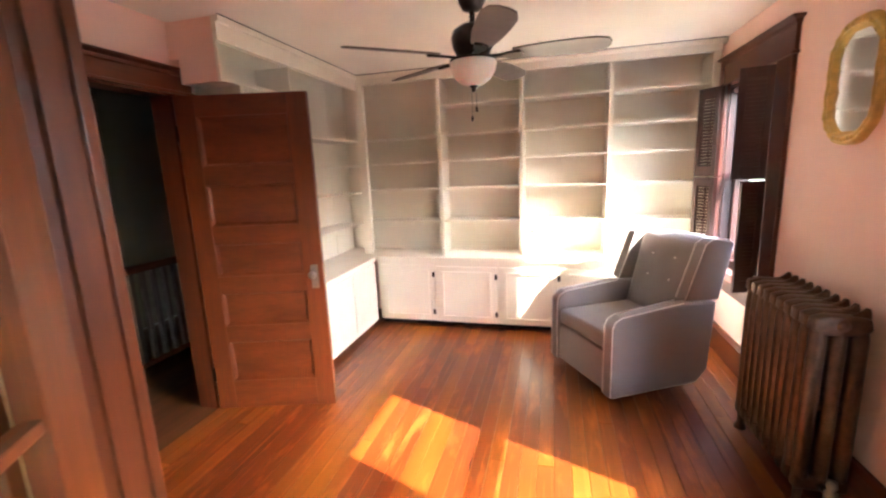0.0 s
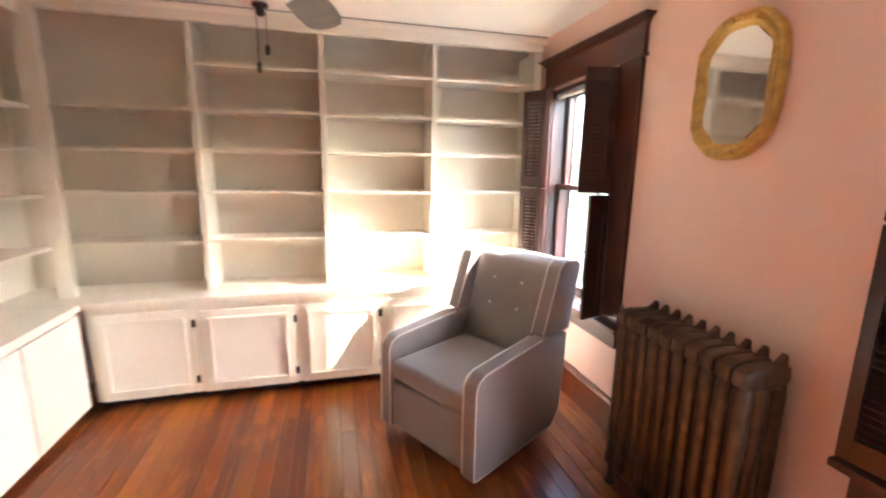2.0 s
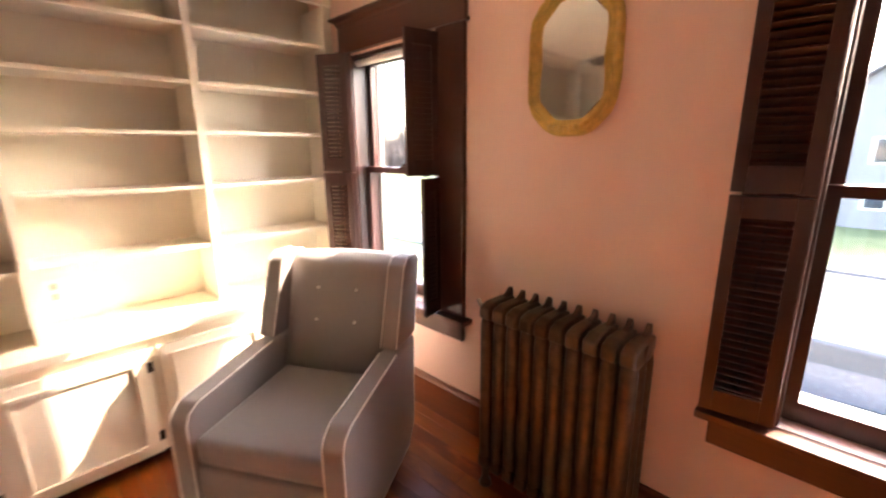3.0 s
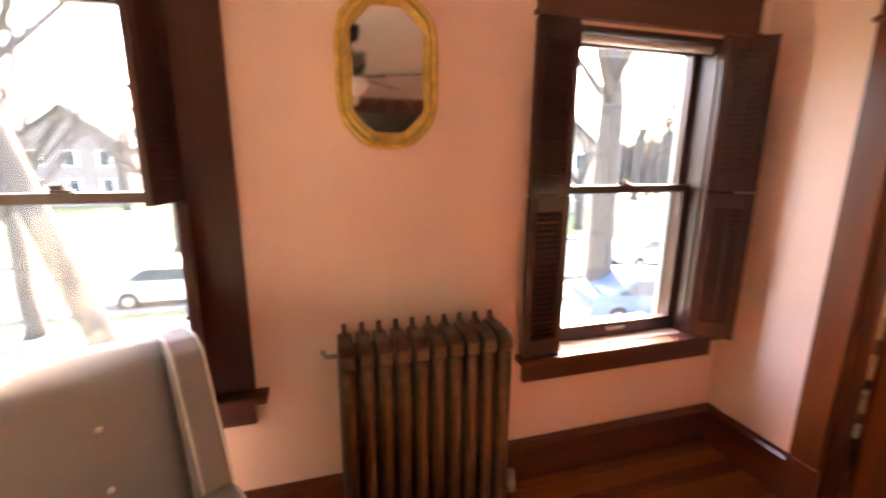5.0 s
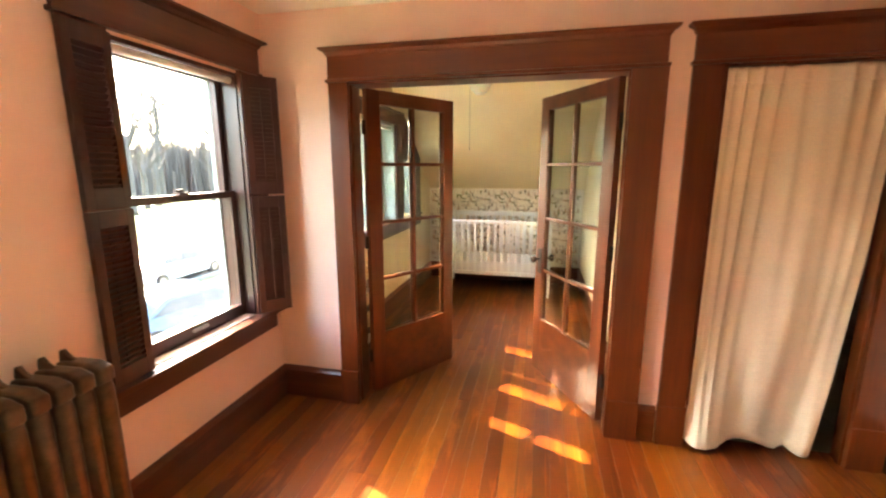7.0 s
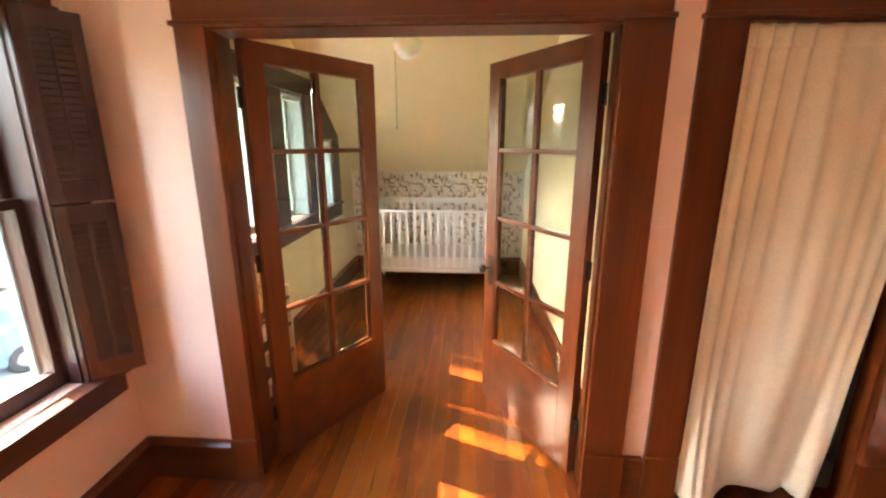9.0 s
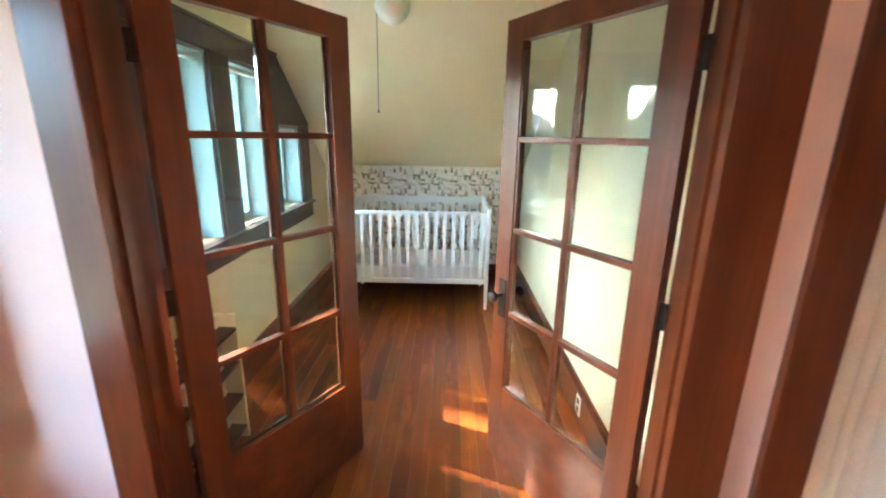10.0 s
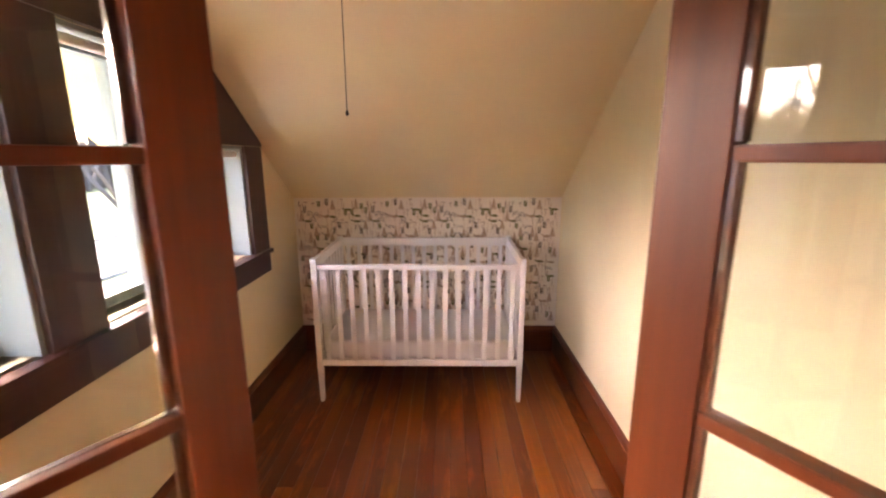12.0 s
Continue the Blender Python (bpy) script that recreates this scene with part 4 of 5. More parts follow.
# ---- closet curtain ----
def curtain():
    t = thing("curtain", (-2.82, -0.035, 2.0), "cream linen curtain hanging in the closet doorway", "curtain")
    def surface(u, v):
        x = -2.483 - u * 0.745 + 0.13 * u * v * v + 0.012 * math.sin(5 * u + 1) * v
        y = -0.032 + 0.013 * (0.4 + v) * math.sin(2 * math.pi * 1.7 * u + 0.9 + 0.9 * v + 0.5 * math.sin(3 * v)) + 0.0035 * math.sin(2 * math.pi * 4.6 * u + 5 * v) + 0.003 * math.sin(9 * u + 13 * v)
        # narrow pleats by the gathered edge, one long one at the free edge
        for c, drift, a, w in ((0.06, -0.02, 0.014, 0.018), (0.14, -0.03, 0.020, 0.013), (0.23, -0.05, 0.018, 0.014), (0.34, -0.07, 0.016, 0.018), (0.46, 0.03, 0.013, 0.028), (0.58, 0.05, 0.011, 0.04), (0.71, 0.03, 0.014, 0.03), (0.82, 0.0, 0.012, 0.024), (0.92, -0.02, 0.016, 0.02)):
            y += a * (1 - 0.45 * v) * math.exp(-((u - c - drift * v) / (w * (1 + 1.3 * v))) ** 2)
        # the hem kicks out over the threshold
        y += 0.10 * v ** 4 * math.exp(-((u - 0.2) / 0.16) ** 2) + 0.05 * v ** 5 * math.exp(-((u - 0.93) / 0.08) ** 2)
        hem = 0.022 + 0.05 * math.exp(-((u - 0.5) / 0.16) ** 2) + 0.035 * math.exp(-(u / 0.05) ** 2) + 0.03 * math.exp(-((u - 0.8) / 0.05) ** 2)
        return x, y, 1.995 - v * (1.995 - hem)

    def sheet(nx, nz, v0, v1, off):
        bm = bmesh.new()
        g = {}
        for i in range(nx + 1):
            for k in range(nz + 1):
                x, y, z = surface(i / nx, v0 + (v1 - v0) * k / nz)
                g[i, k] = bm.verts.new((x, y + off, z))
        for i in range(nx):
            for k in range(nz):
                bm.faces.new((g[i, k], g[i, k + 1], g[i + 1, k + 1], g[i + 1, k]))
        return bm
    for nm, bm in (("cloth", sheet(150, 34, 0, 1, 0)), ("header_band", sheet(150, 4, 0.0, 0.04, 0.0055))):
        cloth = part(nm, bm, M_CURTAIN, t, smooth=True)
        md = cloth.modifiers.new("thickness", "SOLIDIFY")
        md.thickness = 0.002
    part("rod", tube([(-3.25, -0.04, 2.0), (-2.475, -0.04, 2.0)], 0.008, 10), M_STEEL, t, smooth=True)


curtain()


# ---- nursery ----
def crib():
    x0, x1, y0, y1 = -1.803, -0.493, -3.285, -2.612
    t = thing("crib", ((x0 + x1) / 2, (y0 + y1) / 2, 0), "white painted wooden slatted baby crib", "crib")
    p = 0.036
    for x in (x0, x1 - p):
        for y, top in ((y0, 0.975), (y1 - p, 0.955)):
            bm = prism([(x, 0.25), (x + p, 0.25), (x + p, top), (x, top)], y, y + p, "y", bevel=0.004)
            lg = [(x + 0.006, 0.0), (x + p - 0.006, 0.0), (x + p, 0.25), (x, 0.25)]
            prism(lg, y + 0.003, y + p - 0.003, "y", bm=bm)
            part("post", bm, M_CRIB, t)
    for y, zt in ((y0 + 0.006, 0.965), (y1 - p + 0.006, 0.915)):
        w = 0.024
        th = 0.06 if y < -3 else 0.03
        part("top_rail", B((x0 + p, y, zt - th, x1 - p, y + w, zt), bevel=0.005), M_CRIB, t)
        part("bottom_rail", B((x0 + p, y, 0.25, x1 - p, y + w, 0.29), bevel=0.004), M_CRIB, t)
        n = 15
        sl = mesh_of("slat", B((-0.0145, 0, 0, 0.0145, 0.012, zt - th - 0.29), bevel=0.002), M_CRIB)
        for i in range(n):
            o = part("slat", sl, None, t)
            o.matrix_basis = Matrix.Translation((x0 + p + (i + 0.5) * (x1 - x0 - 2 * p) / n, y + 0.006, 0.29))
    for x in (x0 + 0.006, x1 - p + 0.006):
        part("end_rail", prism([(y0 + p, 0.965), (y1 - p, 0.948), (y1 - p, 0.89), (y0 + p, 0.905)], x, x + 0.024, "x", bevel=0.004), M_CRIB, t)
        part("end_rail", B((x, y0 + p, 0.25, x + 0.024, y1 - p, 0.29), bevel=0.004), M_CRIB, t)
        sl = mesh_of("slat", B((0, -0.0145, 0, 0.012, 0.0145, 0.605), bevel=0.002), M_CRIB)
        for i in range(8):
            o = part("slat", sl, None, t)
            o.matrix_basis = Matrix.Translation((x + 0.006, y0 + p + (i + 0.5) * (y1 - y0 - 2 * p) / 8, 0.29))
    part("mattress_support", B((x0 + p + 0.002, y0 + p + 0.002, 0.235, x1 - p - 0.002, y1 - p - 0.002, 0.26)), M_CRIB, t)
    m = thing("crib_mattress", ((x0 + x1) / 2, (y0 + y1) / 2, 0.261), "thin crib mattress under a white fitted sheet", "mattress")
    part("mattress", B((x0 + p + 0.014, y0 + p + 0.016, 0.261, x1 - p - 0.014, y1 - p - 0.016, 0.40), bevel=0.02), M_CRIB, m, smooth=True)
    part("fitted_sheet", B((x0 + p + 0.008, y0 + p + 0.01, 0.275, x1 - p - 0.008, y1 - p - 0.01, 0.41), bevel=0.025), M_SHEET, m, "white fitted sheet", smooth=True)


crib()


def wallpaper():
    t = thing("wallpaper", (-1.17, NURS_S, 0.7), "off-white wallpaper printed with green and brown plants", "wallpaper", kind="structure")
    y = NURS_S + 0.0025
    x0, x1, z0, z1 = NURS_W + 0.002, NURS_E - 0.002, 0.216, KNEE - 0.004
    part("sheet", B((x0, NURS_S, z0, x1, y, z1)), M_PAPER, t)
    rnd = random.Random(21)
    bms = [bmesh.new() for _ in range(4)]
    yy = y + 0.0012

    def quad(bm, p, q, w):
        d = Vector((q[0] - p[0], q[1] - p[1]))
        L = d.length
        d /= L
        nrm = Vector((-d.y, d.x))
        pts = [(0, 0), (0.3, 1), (0.65, 0.8), (1, 0), (0.65, -0.8), (0.3, -1)]
        vs = []
        for a, b in pts:
            x = p[0] + d.x * a * L + nrm.x * b * w
            z = p[1] + d.y * a * L + nrm.y * b * w
            vs.append((min(max(x, x0), x1), yy, min(max(z, z0), z1)))
        bm.faces.new([bm.verts.new(v) for v in vs])

    def arch(x, z, bm):
        # stacked pairs of drooping leaves
        n = rnd.choice((2, 3, 3, 4))
        for i in range(n):
            L = 0.029 - 0.003 * i
            zz = z + i * 0.0125
            for k in (-1, 1):
                quad(bm, (x, zz + 0.006), (x + k * L * 0.6, zz + 0.004), 0.0024)
                quad(bm, (x + k * L * 0.45, zz + 0.0055), (x + k * L, zz - 0.007), 0.0026)

    def stem(x, z, h, bm):
        quad(bm, (x, z), (x + rnd.uniform(-0.004, 0.004), z + h), 0.0013)
        for i in range(rnd.choice((0, 3, 5))):
            zz = z + h * (0.35 + 0.12 * i)
            quad(bm, (x - 0.007, zz + 0.006), (x, zz), 0.0018)
            quad(bm, (x + 0.007, zz + 0.006), (x, zz), 0.0018)

    def parasol(x, z, h, bm):
        quad(bm, (x, z), (x, z + h), 0.0015)
        for k in (-1, 1):
            quad(bm, (x, z + h), (x + k * 0.015, z + h - 0.003), 0.0035)

    def fir(x, z, h, bm):
        for i in range(9):
            f = i / 9
            L = 0.024 * (1.05 - f)
            for k in (-1, 1):
                quad(bm, (x, z + h * f), (x + k * L, z + h * f + 0.010), 0.0042)
        quad(bm, (x, z), (x, z + h * 1.05), 0.004)

    def sprig(x, z, h, bm):
        quad(bm, (x, z), (x, z + h), 0.0012)
        for i in range(5):
            zz = z + h * (0.25 + 0.17 * i)
            for k in (-1, 1):
                quad(bm, (x, zz), (x + k * 0.015, zz + 0.008), 0.0042)

    def mound(x, z, bm):
        quad(bm, (x - 0.035, z), (x + 0.035, z + 0.004), 0.010)
        quad(bm, (x + 0.02, z + 0.006), (x + 0.045, z + 0.016), 0.006)
    # the print repeats every half metre
    unit = 0.53
    plan = []
    for row in range(10):
        for col in range(10):
            plan.append((col * unit / 10 + (row % 2) * 0.026 + rnd.uniform(-0.012, 0.012), row * unit / 10 + rnd.uniform(-0.012, 0.012), rnd.choices(range(6), (2.2, 3.0, 1.4, 2.0, 2.2, 1.0))[0], rnd.random(), rnd.randrange(10000)))
    for i in range(int((x1 - x0) / unit) + 1):
        for k in range(int((z1 - z0) / unit) + 1):
            for px, pz, kind, v, sd in plan:
                x, z = x0 + i * unit + px, z0 + k * unit + pz
                if not (x0 + 0.03 < x < x1 - 0.03 and z0 + 0.012 < z < z1 - 0.05):
                    continue
                rnd.seed(sd)
                if kind == 0:
                    arch(x, z, bms[0 if v < 0.7 else 1])
                elif kind == 1:
                    stem(x, z, 0.05 + 0.06 * v, bms[1 if v < 0.4 else 3])
                elif kind == 2:
                    parasol(x, z, 0.03 + 0.04 * v, bms[1])
                elif kind == 3:
                    fir(x, z, 0.06 + 0.03 * v, bms[3])
                elif kind == 4:
                    sprig(x, z, 0.045 + 0.02 * v, bms[2 if v < 0.6 else 0])
                else:
                    mound(x, z, bms[3 if v < 0.5 else 2])
                if v > 0.45:
                    stem(x + 0.027, z - 0.008, 0.05 + 0.05 * v, bms[3])
    for bm, m, nm in zip(bms, M_PRINT, ("dark brown", "brown", "olive", "pale tan")):
        tagged(part("print", bm, m, t, nm + " plant print"), kind="stuff")


M_PAPER = paint("wallpaper_ground", (0.88, 0.81, 0.71), 0.7, 0.03)
M_PRINT = [plain("print_dark", (0.13, 0.085, 0.05), 0.8), plain("print_brown", (0.27, 0.15, 0.08), 0.8), plain("print_olive", (0.19, 0.185, 0.07), 0.8), plain("print_tan", (0.52, 0.39, 0.28), 0.8)]
wallpaper()


def nursery_light():
    cx, cy = -1.069, -1.70
    zc = KNEE + SLOPE * (cy - NURS_S)
    t = thing("ceiling_light", (cx, cy, zc), "white glass globe ceiling light with dark fitter and cord", "ceiling light")
    part("canopy", lathe([(0.055, zc - 0.095), (0.05, zc - 0.085), (0.03, zc - 0.07), (0.026, zc - 0.055), (0.05, zc - 0.03), (0.06, zc + 0.0), (0.06, zc + 0.045)], (cx, cy, 0), 24), M_BRONZE, t, smooth=True)
    z = zc - 0.092
    part("globe", lathe([(0.004, z - 0.17), (0.045, z - 0.162), (0.085, z - 0.125), (0.105, z - 0.078), (0.102, z - 0.05), (0.08, z - 0.018), (0.05, z - 0.004), (0.045, z)], (cx, cy, 0), 28), M_FROST, t, "white glass globe", True)
    ch = part("pull_cord", tube([(cx + 0.05, cy, zc - 0.06), (cx + 0.093, cy, zc - 0.10), (cx + 0.093, cy, 1.712)], 0.0016, 6), M_BRONZE, t)
    part("bead", lathe([(0.002, 0), (0.006, 0.005), (0.006, 0.014), (0.002, 0.02)], (cx + 0.093, cy, 1.694), 10), M_BRONZE, ch, smooth=True)


nursery_light()


def outlet_low():
    o = thing("outlet", (NURS_W + 0.022, -1.03, 0.10), "white outlet set in the dark baseboard", "outlet")
    part("plate", B((NURS_W + 0.022, -1.065, 0.05, NURS_W + 0.027, -0.995, 0.16), bevel=0.002), M_PLATE, o)
    part("socket", B((NURS_W + 0.027, -1.045, 0.062, NURS_W + 0.029, -1.015, 0.095), (NURS_W + 0.027, -1.045, 0.112, NURS_W + 0.029, -1.015, 0.145)), M_SEAM, o)


outlet_low()


# ---- hall ----
def railing():
    t = thing("stair_railing", (-4.4, 2.0, 0), "stair railing with balusters darkened for hall shade, dark handrail", "railing")
    x = -4.4
    part("handrail", B((x - 0.03, 1.0, 0.82, x + 0.03, 2.36, 0.88), bevel=0.01), M_TRIM_Y, t, "dark stained handrail")
    part("bottom_rail", B((x - 0.02, 1.0, 0.06, x + 0.02, 2.36, 0.10), bevel=0.004), M_TRIM_Y, t)
    part("newel_post", B((x - 0.045, 2.36, 0.0, x + 0.045, 2.45, 0.98), bevel=0.006), M_TRIM, t, "dark stained newel post")
    part("newel_post", B((x - 0.045, 0.91, 0.0, x + 0.045, 1.0, 0.98), bevel=0.006), M_TRIM, t, "dark stained newel post")
    sl = mesh_of("baluster", B((-0.017, -0.017, 0, 0.017, 0.017, 0.72), bevel=0.003), M_BALUSTER)
    for i in range(14):
        o = part("baluster", sl, None, t, "baluster darkened for the dim hall")
        o.matrix_basis = Matrix.Translation((x, 1.06 + i * 0.0965, 0.10))


railing()


# ---- outdoors ----
def ground_mat(name, a, b, scale):
    m, nt, p = nodes(name, 0.9)
    nt.links.new(ramp(nt, noise_tex(nt, scale, 5), [(0.35, a), (0.65, b)]), p.inputs["Base Color"])
    return m


M_LAWN = ground_mat("winter_lawn", (0.050, 0.078, 0.018), (0.125, 0.135, 0.05), 0.6)
M_ROAD = ground_mat("asphalt", (0.045, 0.045, 0.047), (0.075, 0.073, 0.07), 2)
M_WALK = ground_mat("concrete", (0.13, 0.125, 0.115), (0.19, 0.18, 0.165), 1.5)
M_BARK = plain("bark", (0.055, 0.046, 0.039), 0.9, 0, 0.3, 8)
G = -3.3
solid("ground", B((-600, -400, G - 0.3, 600, 400, G)), M_LAWN, "winter lawn in pale sunlight", "ground", "structure")
# pale slab, added this wide to bounce sunlight up into the rooms
M_DRIVE = ground_mat("pale_concrete", (0.40, 0.385, 0.36), (0.52, 0.50, 0.47), 0.8)
solid("driveway", B((1.4, -40, G + 0.001, 10.0, 1.2, G + 0.03)), M_DRIVE, "pale concrete driveway, made wide to bounce sunlight into the rooms", "driveway", "structure")
solid("road", B((13, -300, G + 0.001, 20, 300, G + 0.02)), M_ROAD, "asphalt street", "road", "structure")
solid("pavement", B((10.6, -300, G + 0.001, 12.2, 300, G + 0.06)), M_WALK, "concrete sidewalk", "pavement", "structure")
solid("kerb", B((12.82, -300, G + 0.001, 13.0, 300, G + 0.13), (20.0, -300, G + 0.001, 20.18, 300, G + 0.13)), M_WALK, "concrete kerb along the street", "kerb", "structure")


def bare_tree(x, y, r, h, seed, fork=2.6, lean=0.0, shade_limbs=()):
    rnd = random.Random(seed)
    t = thing("bare_tree", (x, y, G), "bare winter tree with spreading branches", "tree", "street trees")
    part("trunk", tube([(x, y, G - 0.1), (x + 0.02, y + lean * 0.3, G + 0.4), (x, y + 0.03 + lean * fork * 0.5, G + fork * 0.5), (x + 0.05, y + lean * fork, G + fork), (x + 0.1, y + 0.05 + lean * (fork + 1.5), G + fork + 1.5)], r, 12, taper=[1.35, 1.05, 0.95, 0.9, 0.6]), M_BARK, t, smooth=True)
    bm = bmesh.new()

    def grow(p, d, L, rr, depth):
        pts, q, dd = [p], p, d
        for _ in range(3):
            dd = (dd + Vector((rnd.uniform(-1, 1), rnd.uniform(-1, 1), rnd.uniform(-0.4, 0.8))) * 0.22).normalized()
            q = q + dd * L / 3
            pts.append(q)
        tube(pts, rr, 6 if depth < 2 else 3, bm, [1, 0.85, 0.7, 0.5])
        if depth < 5:
            for _ in range(rnd.choice((2, 3, 3))):
                i = rnd.choice((1, 2, 3))
                nd = (dd + Vector((rnd.uniform(-1, 1), rnd.uniform(-1, 1), rnd.uniform(-0.2, 0.9)))).normalized()
                grow(pts[i], nd, L * rnd.uniform(0.55, 0.8), rr * 0.52, depth + 1)

    # extra limbs, added for the shadows they cast
    for path, rr in shade_limbs:
        part("shade_limb", tube([(x + a, y + b, G + c) for a, b, c in path], rr, 10, taper=[1.5, 1.15, 1, 0.9, 0.7]), M_BARK, t, smooth=True)
    top = Vector((x + 0.05, y + lean * fork, G + fork))
    for k in range(5):
        a = k * 1.26 + rnd.uniform(0, 0.5)
        grow(top + Vector((0, 0, 0.25 * k)), Vector((math.cos(a) * 0.7, math.sin(a) * 0.7, 0.9)).normalized(), h * 0.36, r * 0.36, 0)
    part("crown", bm, M_BARK, t, "bare branches and twigs")
    return t


# two unseen high limbs added on the sun line to shade the nursery windows
first = bare_tree(9.5, -6.4, 0.40, 8, 1, 6.3, shade_limbs=((((0, 0, 5.9), (-0.2, 0.7, 8.3), (-0.6, 1.1, 10.3), (-0.64, 1.13, 12.8), (-0.65, 1.1, 14.3)), 0.12), (((-0.05, 0.1, 6.2), (-0.3, 1.1, 8.5), (-0.6, 1.7, 10.3), (-0.64, 1.77, 12.8), (-0.7, 1.8, 14.3)), 0.09)))
bare_tree(5.2, -7.1, 0.2, 6, 11, 4.4)
third = bare_tree(12.2, 3.2, 0.26, 7, 12, 3.0)
bare_tree(7.5, 5.85, 0.24, 7, 2, 5.2, 0.26)
bare_tree(11.5, 9.5, 0.22, 7, 3)
bare_tree(22.0, -4.0, 0.3, 9, 4)
bare_tree(23.5, -15.0, 0.3, 9, 5)
bare_tree(22.5, 9.0, 0.3, 9, 6)
bare_tree(9.0, -14.0, 0.25, 8, 7)
bare_tree(24.0, 20.0, 0.3, 9, 8)


def car(x, y, turn, col, label, seed):
    t = thing("parked_car", (x, y, G + 0.02), label, "car", "parked cars", turn=turn)
    m = plain("car_paint_" + seed, col, 0.25, 0.3, 0.04)
    side = [(-2.2, 0.35), (-2.15, 0.75), (-1.2, 0.9), (-0.55, 1.38), (0.95, 1.42), (1.75, 0.98), (2.2, 0.92), (2.25, 0.4), (1.9, 0.28), (-1.9, 0.28)]
    part("body", prism(side, -0.86, 0.86, "y", bevel=0.07), m, t, smooth=True)
    part("side_window", prism([(-0.95, 0.92), (-0.5, 1.3), (0.9, 1.34), (1.45, 0.97)], -0.868, 0.868, "y"), M_CARGLASS, t, "dark car glass")
    part("windscreen", prism([(-1.15, 0.94), (-0.6, 1.36), (-0.62, 1.385), (-1.2, 0.96)], -0.72, 0.72, "y"), M_CARGLASS, t, "dark car glass")
    for wx in (-1.4, 1.4):
        for q in (-1, 1):
            wm = Matrix.Translation((wx, q * 0.78, 0.32)) @ pose(0, 0, 0, 90)
            w = part("wheel", lathe([(0.22, -0.1), (0.31, -0.09), (0.32, 0), (0.31, 0.09), (0.22, 0.1)], n=20, m=wm), M_SEAM, t, "black tyre", True)
            part("rim", lathe([(0.05, -0.105), (0.2, -0.098), (0.2, 0.098), (0.05, 0.105)], n=16, m=wm), M_STEEL, w, "metal wheel rim")
    for q in (-1, 1):
        part("headlight", B((-2.19, q * 0.5 - 0.15, 0.58, -2.14, q * 0.5 + 0.15, 0.70), bevel=0.01), M_PLATE, t)


M_CARGLASS = plain("car_glass", (0.03, 0.04, 0.05), 0.08, 0, 0.05)
car(8.6, -7.6, 80, (0.07, 0.11, 0.17), "dark blue car parked on the drive", "a")
car(9.0, 0.6, 95, (0.09, 0.10, 0.12), "dark grey car parked beside the lawn", "b")
car(13.9, -12.5, 90, (0.55, 0.56, 0.57), "silver car parked along the street", "c")
car(13.9, 6.5, 90, (0.6, 0.6, 0.6), "white car parked along the street", "d")


def house(x, y, w, d, h, col, label, seed):
    t = thing("house", (x, y, G), label, "house", "houses across the street")
    m = paint("siding_" + seed, col, 0.7, 0.05, 8)
    part("wall", prism([(y - w / 2, G), (y + w / 2, G), (y + w / 2, G + h), (y, G + h + w * 0.38), (y - w / 2, G + h)], x, x + d, "x"), m, t)
    part("roof", prism([(y - w / 2 - 0.4, G + h - 0.2), (y, G + h + w * 0.38 + 0.1), (y + w / 2 + 0.4, G + h - 0.2), (y + w / 2 + 0.4, G + h), (y, G + h + w * 0.38 + 0.32), (y - w / 2 - 0.4, G + h)], x - 0.5, x + d + 0.5, "x"), M_ROOF, t, "grey shingle roof")
    for zz in (1.1, 3.7):
        for yy in (-w * 0.3, 0, w * 0.3):
            wd = part("window", B((x - 0.05, y + yy - 0.55, G + zz, x, y + yy + 0.55, G + zz + 1.5)), M_WHITE, t, "white-framed window")
            part("pane", B((x - 0.06, y + yy - 0.45, G + zz + 0.1, x - 0.05, y + yy + 0.45, G + zz + 1.4)), M_CARGLASS, wd)


M_ROOF = plain("roof_shingle", (0.13, 0.12, 0.12), 0.9, 0, 0.2, 4)
house(46, 24, 9, 9, 5.6, (0.16, 0.13, 0.115), "two-storey grey-brown house across the street", "a")
house(33, 0, 10, 9, 5.6, (0.20, 0.19, 0.18), "two-storey grey house across the street", "b")
house(31, -17, 9, 9, 5.6, (0.22, 0.17, 0.14), "two-storey tan house across the street", "c")


rnd = random.Random(5)
for i in range(46):
    src = (first, third)[i % 2]
    copy_thing(src, pose(rnd.uniform(40, 72), -75 + i * 3.4 + rnd.uniform(-2, 2), G, 0, 0, rnd.uniform(0, 360)) @ Matrix.Scale(rnd.uniform(0.9, 1.4), 4))


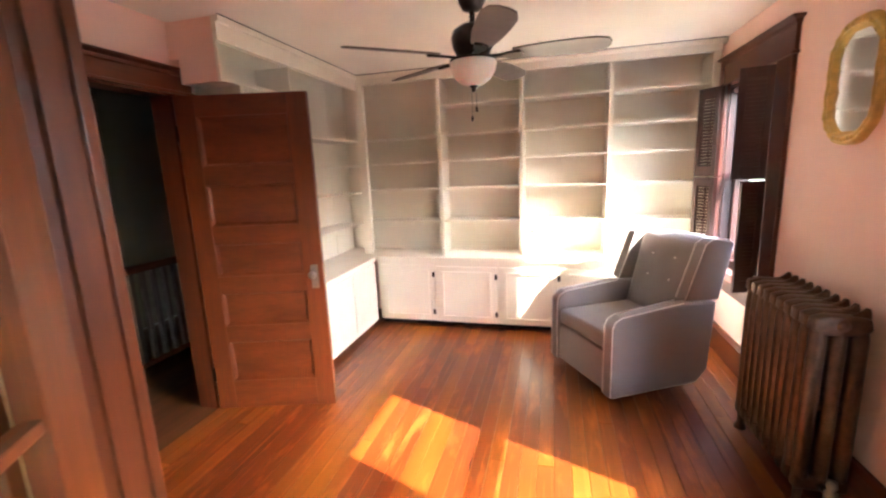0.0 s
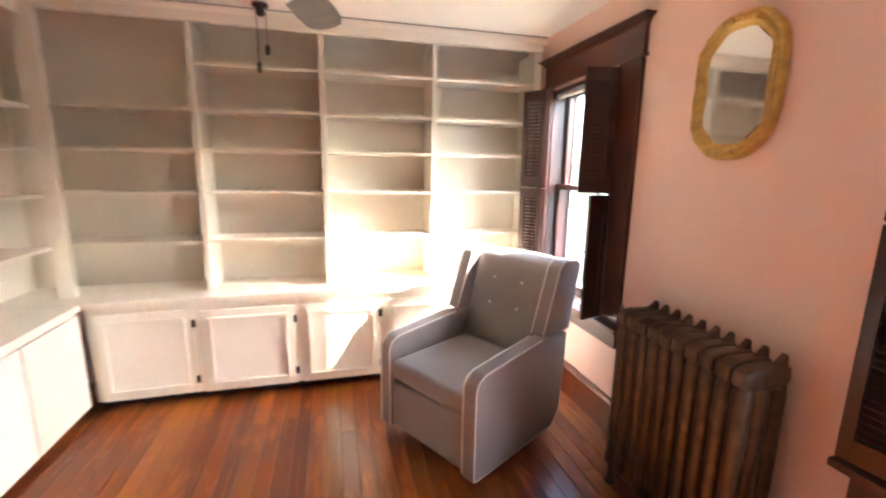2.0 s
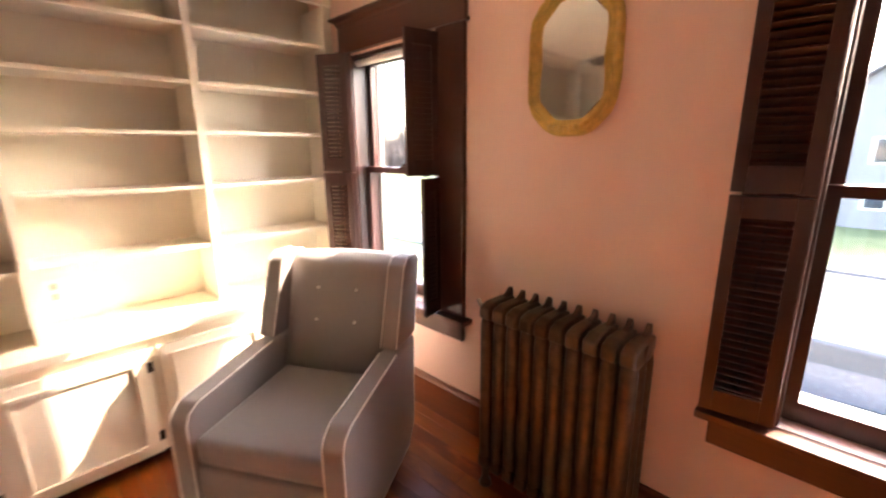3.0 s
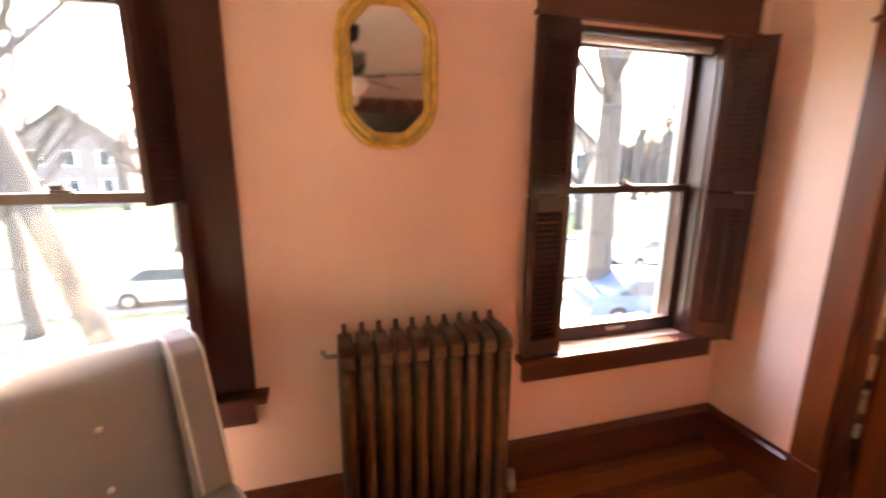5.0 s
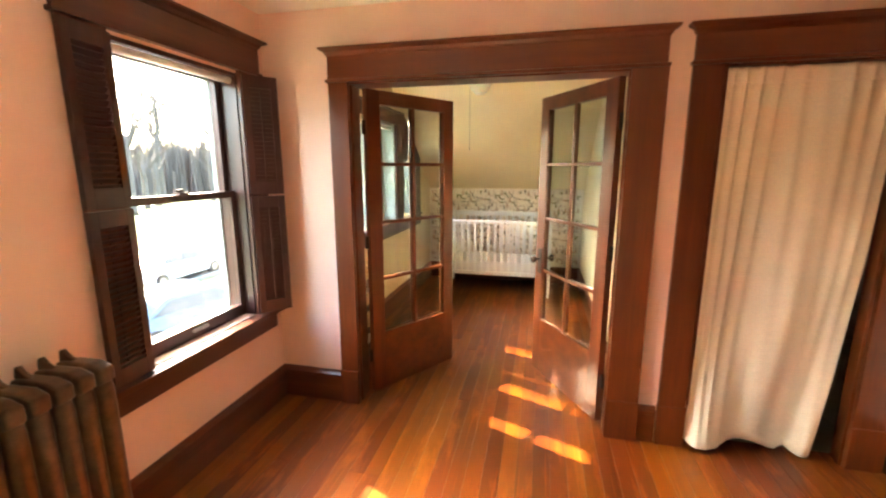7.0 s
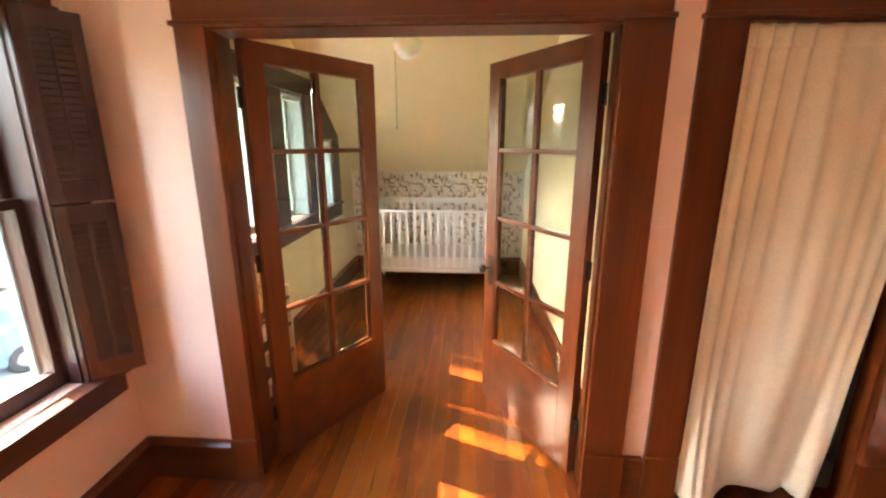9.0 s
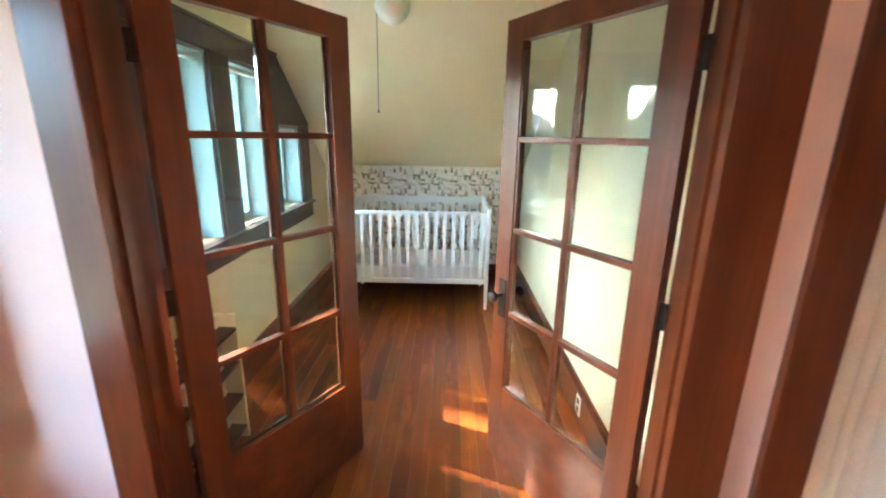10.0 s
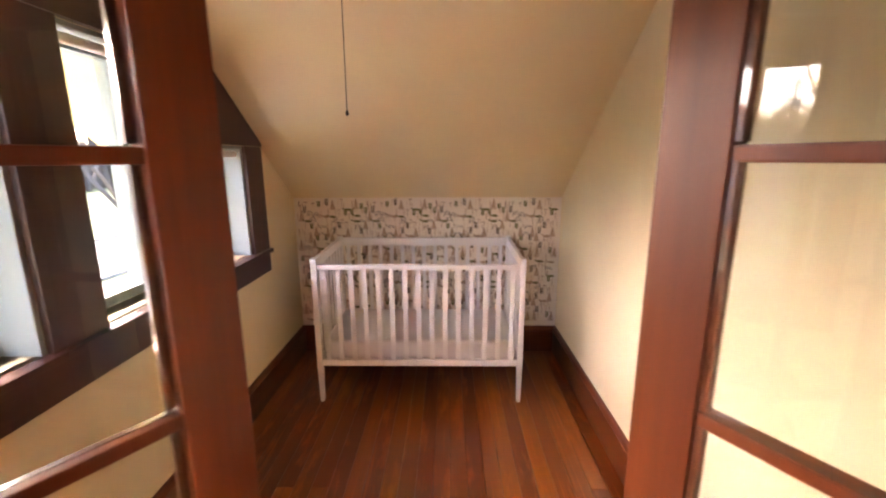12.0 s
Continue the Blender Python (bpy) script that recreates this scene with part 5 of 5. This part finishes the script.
def far_woods():
    """A ragged band of bare woods behind the houses."""
    rnd = random.Random(17)
    verts, faces = [], []
    for i in range(9000):
        x, y = rnd.uniform(58, 82), rnd.uniform(-95, 95)
        h = (5.5 + 3.0 * math.sin(y * 0.11) * math.sin(y * 0.043 + 1)) * rnd.uniform(0.35, 1.35) + 2.0
        r, k = rnd.uniform(0.09, 0.3), len(verts)
        dx, dy = rnd.uniform(-0.6, 0.6), rnd.uniform(-0.9, 0.9)
        for a in range(3):
            c, d = r * math.cos(a * 2.1 + i), r * math.sin(a * 2.1 + i)
            verts += [(x + c * 0.7, y + d * 0.7, G - 0.1), (x + c + dx * 0.4, y + d + dy * 0.4, G + h * 0.55)]
        verts.append((x + dx, y + dy, G + h))
        for a in range(3):
            b = (a + 1) % 3
            faces += [(k + 2 * a, k + 2 * b, k + 2 * b + 1, k + 2 * a + 1), (k + 2 * a + 1, k + 2 * b + 1, k + 6)]
    me = bpy.data.meshes.new("far_woods")
    me.from_pydata(verts, [], faces)
    me.materials.append(M_BARK)
    return tagged(new("far_woods", me), "distant bare winter woods beyond the houses", "woods", kind="stuff")


far_woods()


# roof overhang over the nursery windows
M_SOFFIT = paint("yellow_soffit", (0.72, 0.60, 0.28), 0.6, 0.05, 12)
yr = NURS_S + (2.26 - KNEE) / SLOPE
solid("roof_overhang", prism([(-3.54, KNEE - 0.10), (yr, 2.26), (-0.1, 2.26), (-0.1, 2.4), (yr - 0.08, 2.4), (-3.54, KNEE + 0.06)], 0.201, 0.88, "x"), M_SOFFIT, "yellow painted roof overhang outside the nursery windows", "roof", "structure")


# ---- low bookcase of the nursery ----
def toy_shelf():
    x0, x1, y0, y1 = -0.385, -0.172, -0.86, -0.26
    t = thing("book_shelf", ((x0 + x1) / 2, (y0 + y1) / 2, 0), "small cream wooden shelf with dark ledges holding books and toys", "bookshelf")
    for y in (y0, y1 - 0.018):
        part("side_panel", B((x0, y, 0, x1, y + 0.018, 0.70), bevel=0.002), M_CREAM, t)
    for z in (0.06, 0.245, 0.43, 0.615):
        part("ledge", B((x0, y0 + 0.018, z, x1, y1 - 0.018, z + 0.018), bevel=0.002), M_WIN_Y, t)
    part("back_panel", B(*[(x1 - 0.006, y0 + 0.018, z, x1, y1 - 0.018, z + 0.165) for z in (0.079, 0.264, 0.449)]), M_CREAM, t)
    rnd = random.Random(8)
    cols = [(0.70, 0.62, 0.44), (0.60, 0.62, 0.56), (0.56, 0.45, 0.26), (0.62, 0.53, 0.28), (0.42, 0.45, 0.34), (0.72, 0.68, 0.60), (0.55, 0.38, 0.26)]
    mats = [fabric("toy_plush_%s" % "abcdefg"[i], c, 300) for i, c in enumerate(cols)]
    for z in (0.078, 0.263, 0.448, 0.633):
        y = y0 + 0.03
        while y < y1 - 0.09:
            if rnd.random() < 0.45:
                w = rnd.uniform(0.045, 0.062)
                s = thing("soft_toy", (-0.29, y + w / 2, z), "small pale plush toy sitting on a shelf", "soft toy", "toys on the shelf")
                m = rnd.choice(mats)
                r = w / 2
                part("body", lathe([(0.01, 0), (r * 0.8, 0.008), (r, r * 0.7), (r * 0.8, r * 1.5), (0.02, r * 1.9)], (-0.29, y + w / 2, z), 14), m, s, smooth=True)
                part("head", lathe([(0.01, 0), (r * 0.55, 0.012), (r * 0.68, r * 0.6), (r * 0.5, r * 1.05), (0.01, r * 1.25)], (-0.30, y + w / 2, z + r * 1.7), 14), m, s, smooth=True)
                for q in (-1, 1):
                    part("ear", lathe([(0.004, 0), (0.014, 0.01), (0.012, 0.028), (0.003, 0.036)], (-0.295, y + w / 2 + q * r * 0.4, z + r * 2.65), 8), m, s, smooth=True)
                y += w + 0.012
            else:
                w = rnd.uniform(0.035, 0.065)
                h = rnd.uniform(0.075, 0.125)
                b = thing("picture_book", (-0.30, y + w / 2, z), "thin picture book standing face out on a shelf", "book", "books on the shelf")
                part("cover", B((-0.345, y, z, -0.327, y + w, z + h), bevel=0.001), rnd.choice(mats), b)
                part("pages", B((-0.3265, y + 0.003, z + 0.003, -0.312, y + w - 0.003, z + h - 0.003)), M_SHEET, b)
                y += w + 0.01


toy_shelf()


# ---- floor boards ----
def boards(name, x0, x1, y0, y1, w, deep, y_deep, label, mat, seed):
    """Boards along y; those whose number lies in deep run on through the doorway to y_deep."""
    rnd = random.Random(seed)
    t = thing(name, ((x0 + x1) / 2, (y0 + y1) / 2, 0), label, "floor", kind="structure")
    kinds = {}
    n = round((x1 - x0) / w)
    w = (x1 - x0) / n
    part("subfloor", B((x0, y0, -0.12, x1, y1, -0.012), (x0 + deep[0] * w, y_deep, -0.12, x0 + deep[1] * w, y0, -0.012)), M_SEAM, t)
    for i in range(n):
        y = first_y = y_deep if deep[0] <= i < deep[1] else y0
        while y < y1 - 0.01:
            step = rnd.choice((2.2, 3.0, 4.0, 4.0))
            if y == first_y:
                step *= rnd.choice((0.5, 0.8, 1.0, 1.0))
            end = y + step if y1 - (y + step) > 0.35 else y1
            L = round(end - y, 3)
            if L not in kinds:
                g = 0.0007
                kinds[L] = mesh_of("plank", prism([(-w / 2 + g, -0.012), (w / 2 - g, -0.012), (w / 2 - g, -0.0015), (w / 2 - g - 0.002, 0), (-w / 2 + g + 0.002, 0), (-w / 2 + g, -0.0015)], 0.0012, L - 0.0012, "y"), mat)
            o = part("plank", kinds[L], None, t)
            o.matrix_basis = Matrix.Translation((x0 + (i + 0.5) * w, y, rnd.uniform(-0.0004, 0.0004)))
            y = end
    return t


boards("floor", -3.44, 0.0, -0.10, 3.60, 0.083, (14, 40), -3.38, "varnished orange-brown fir board floor, worn", M_FLOOR, 4)
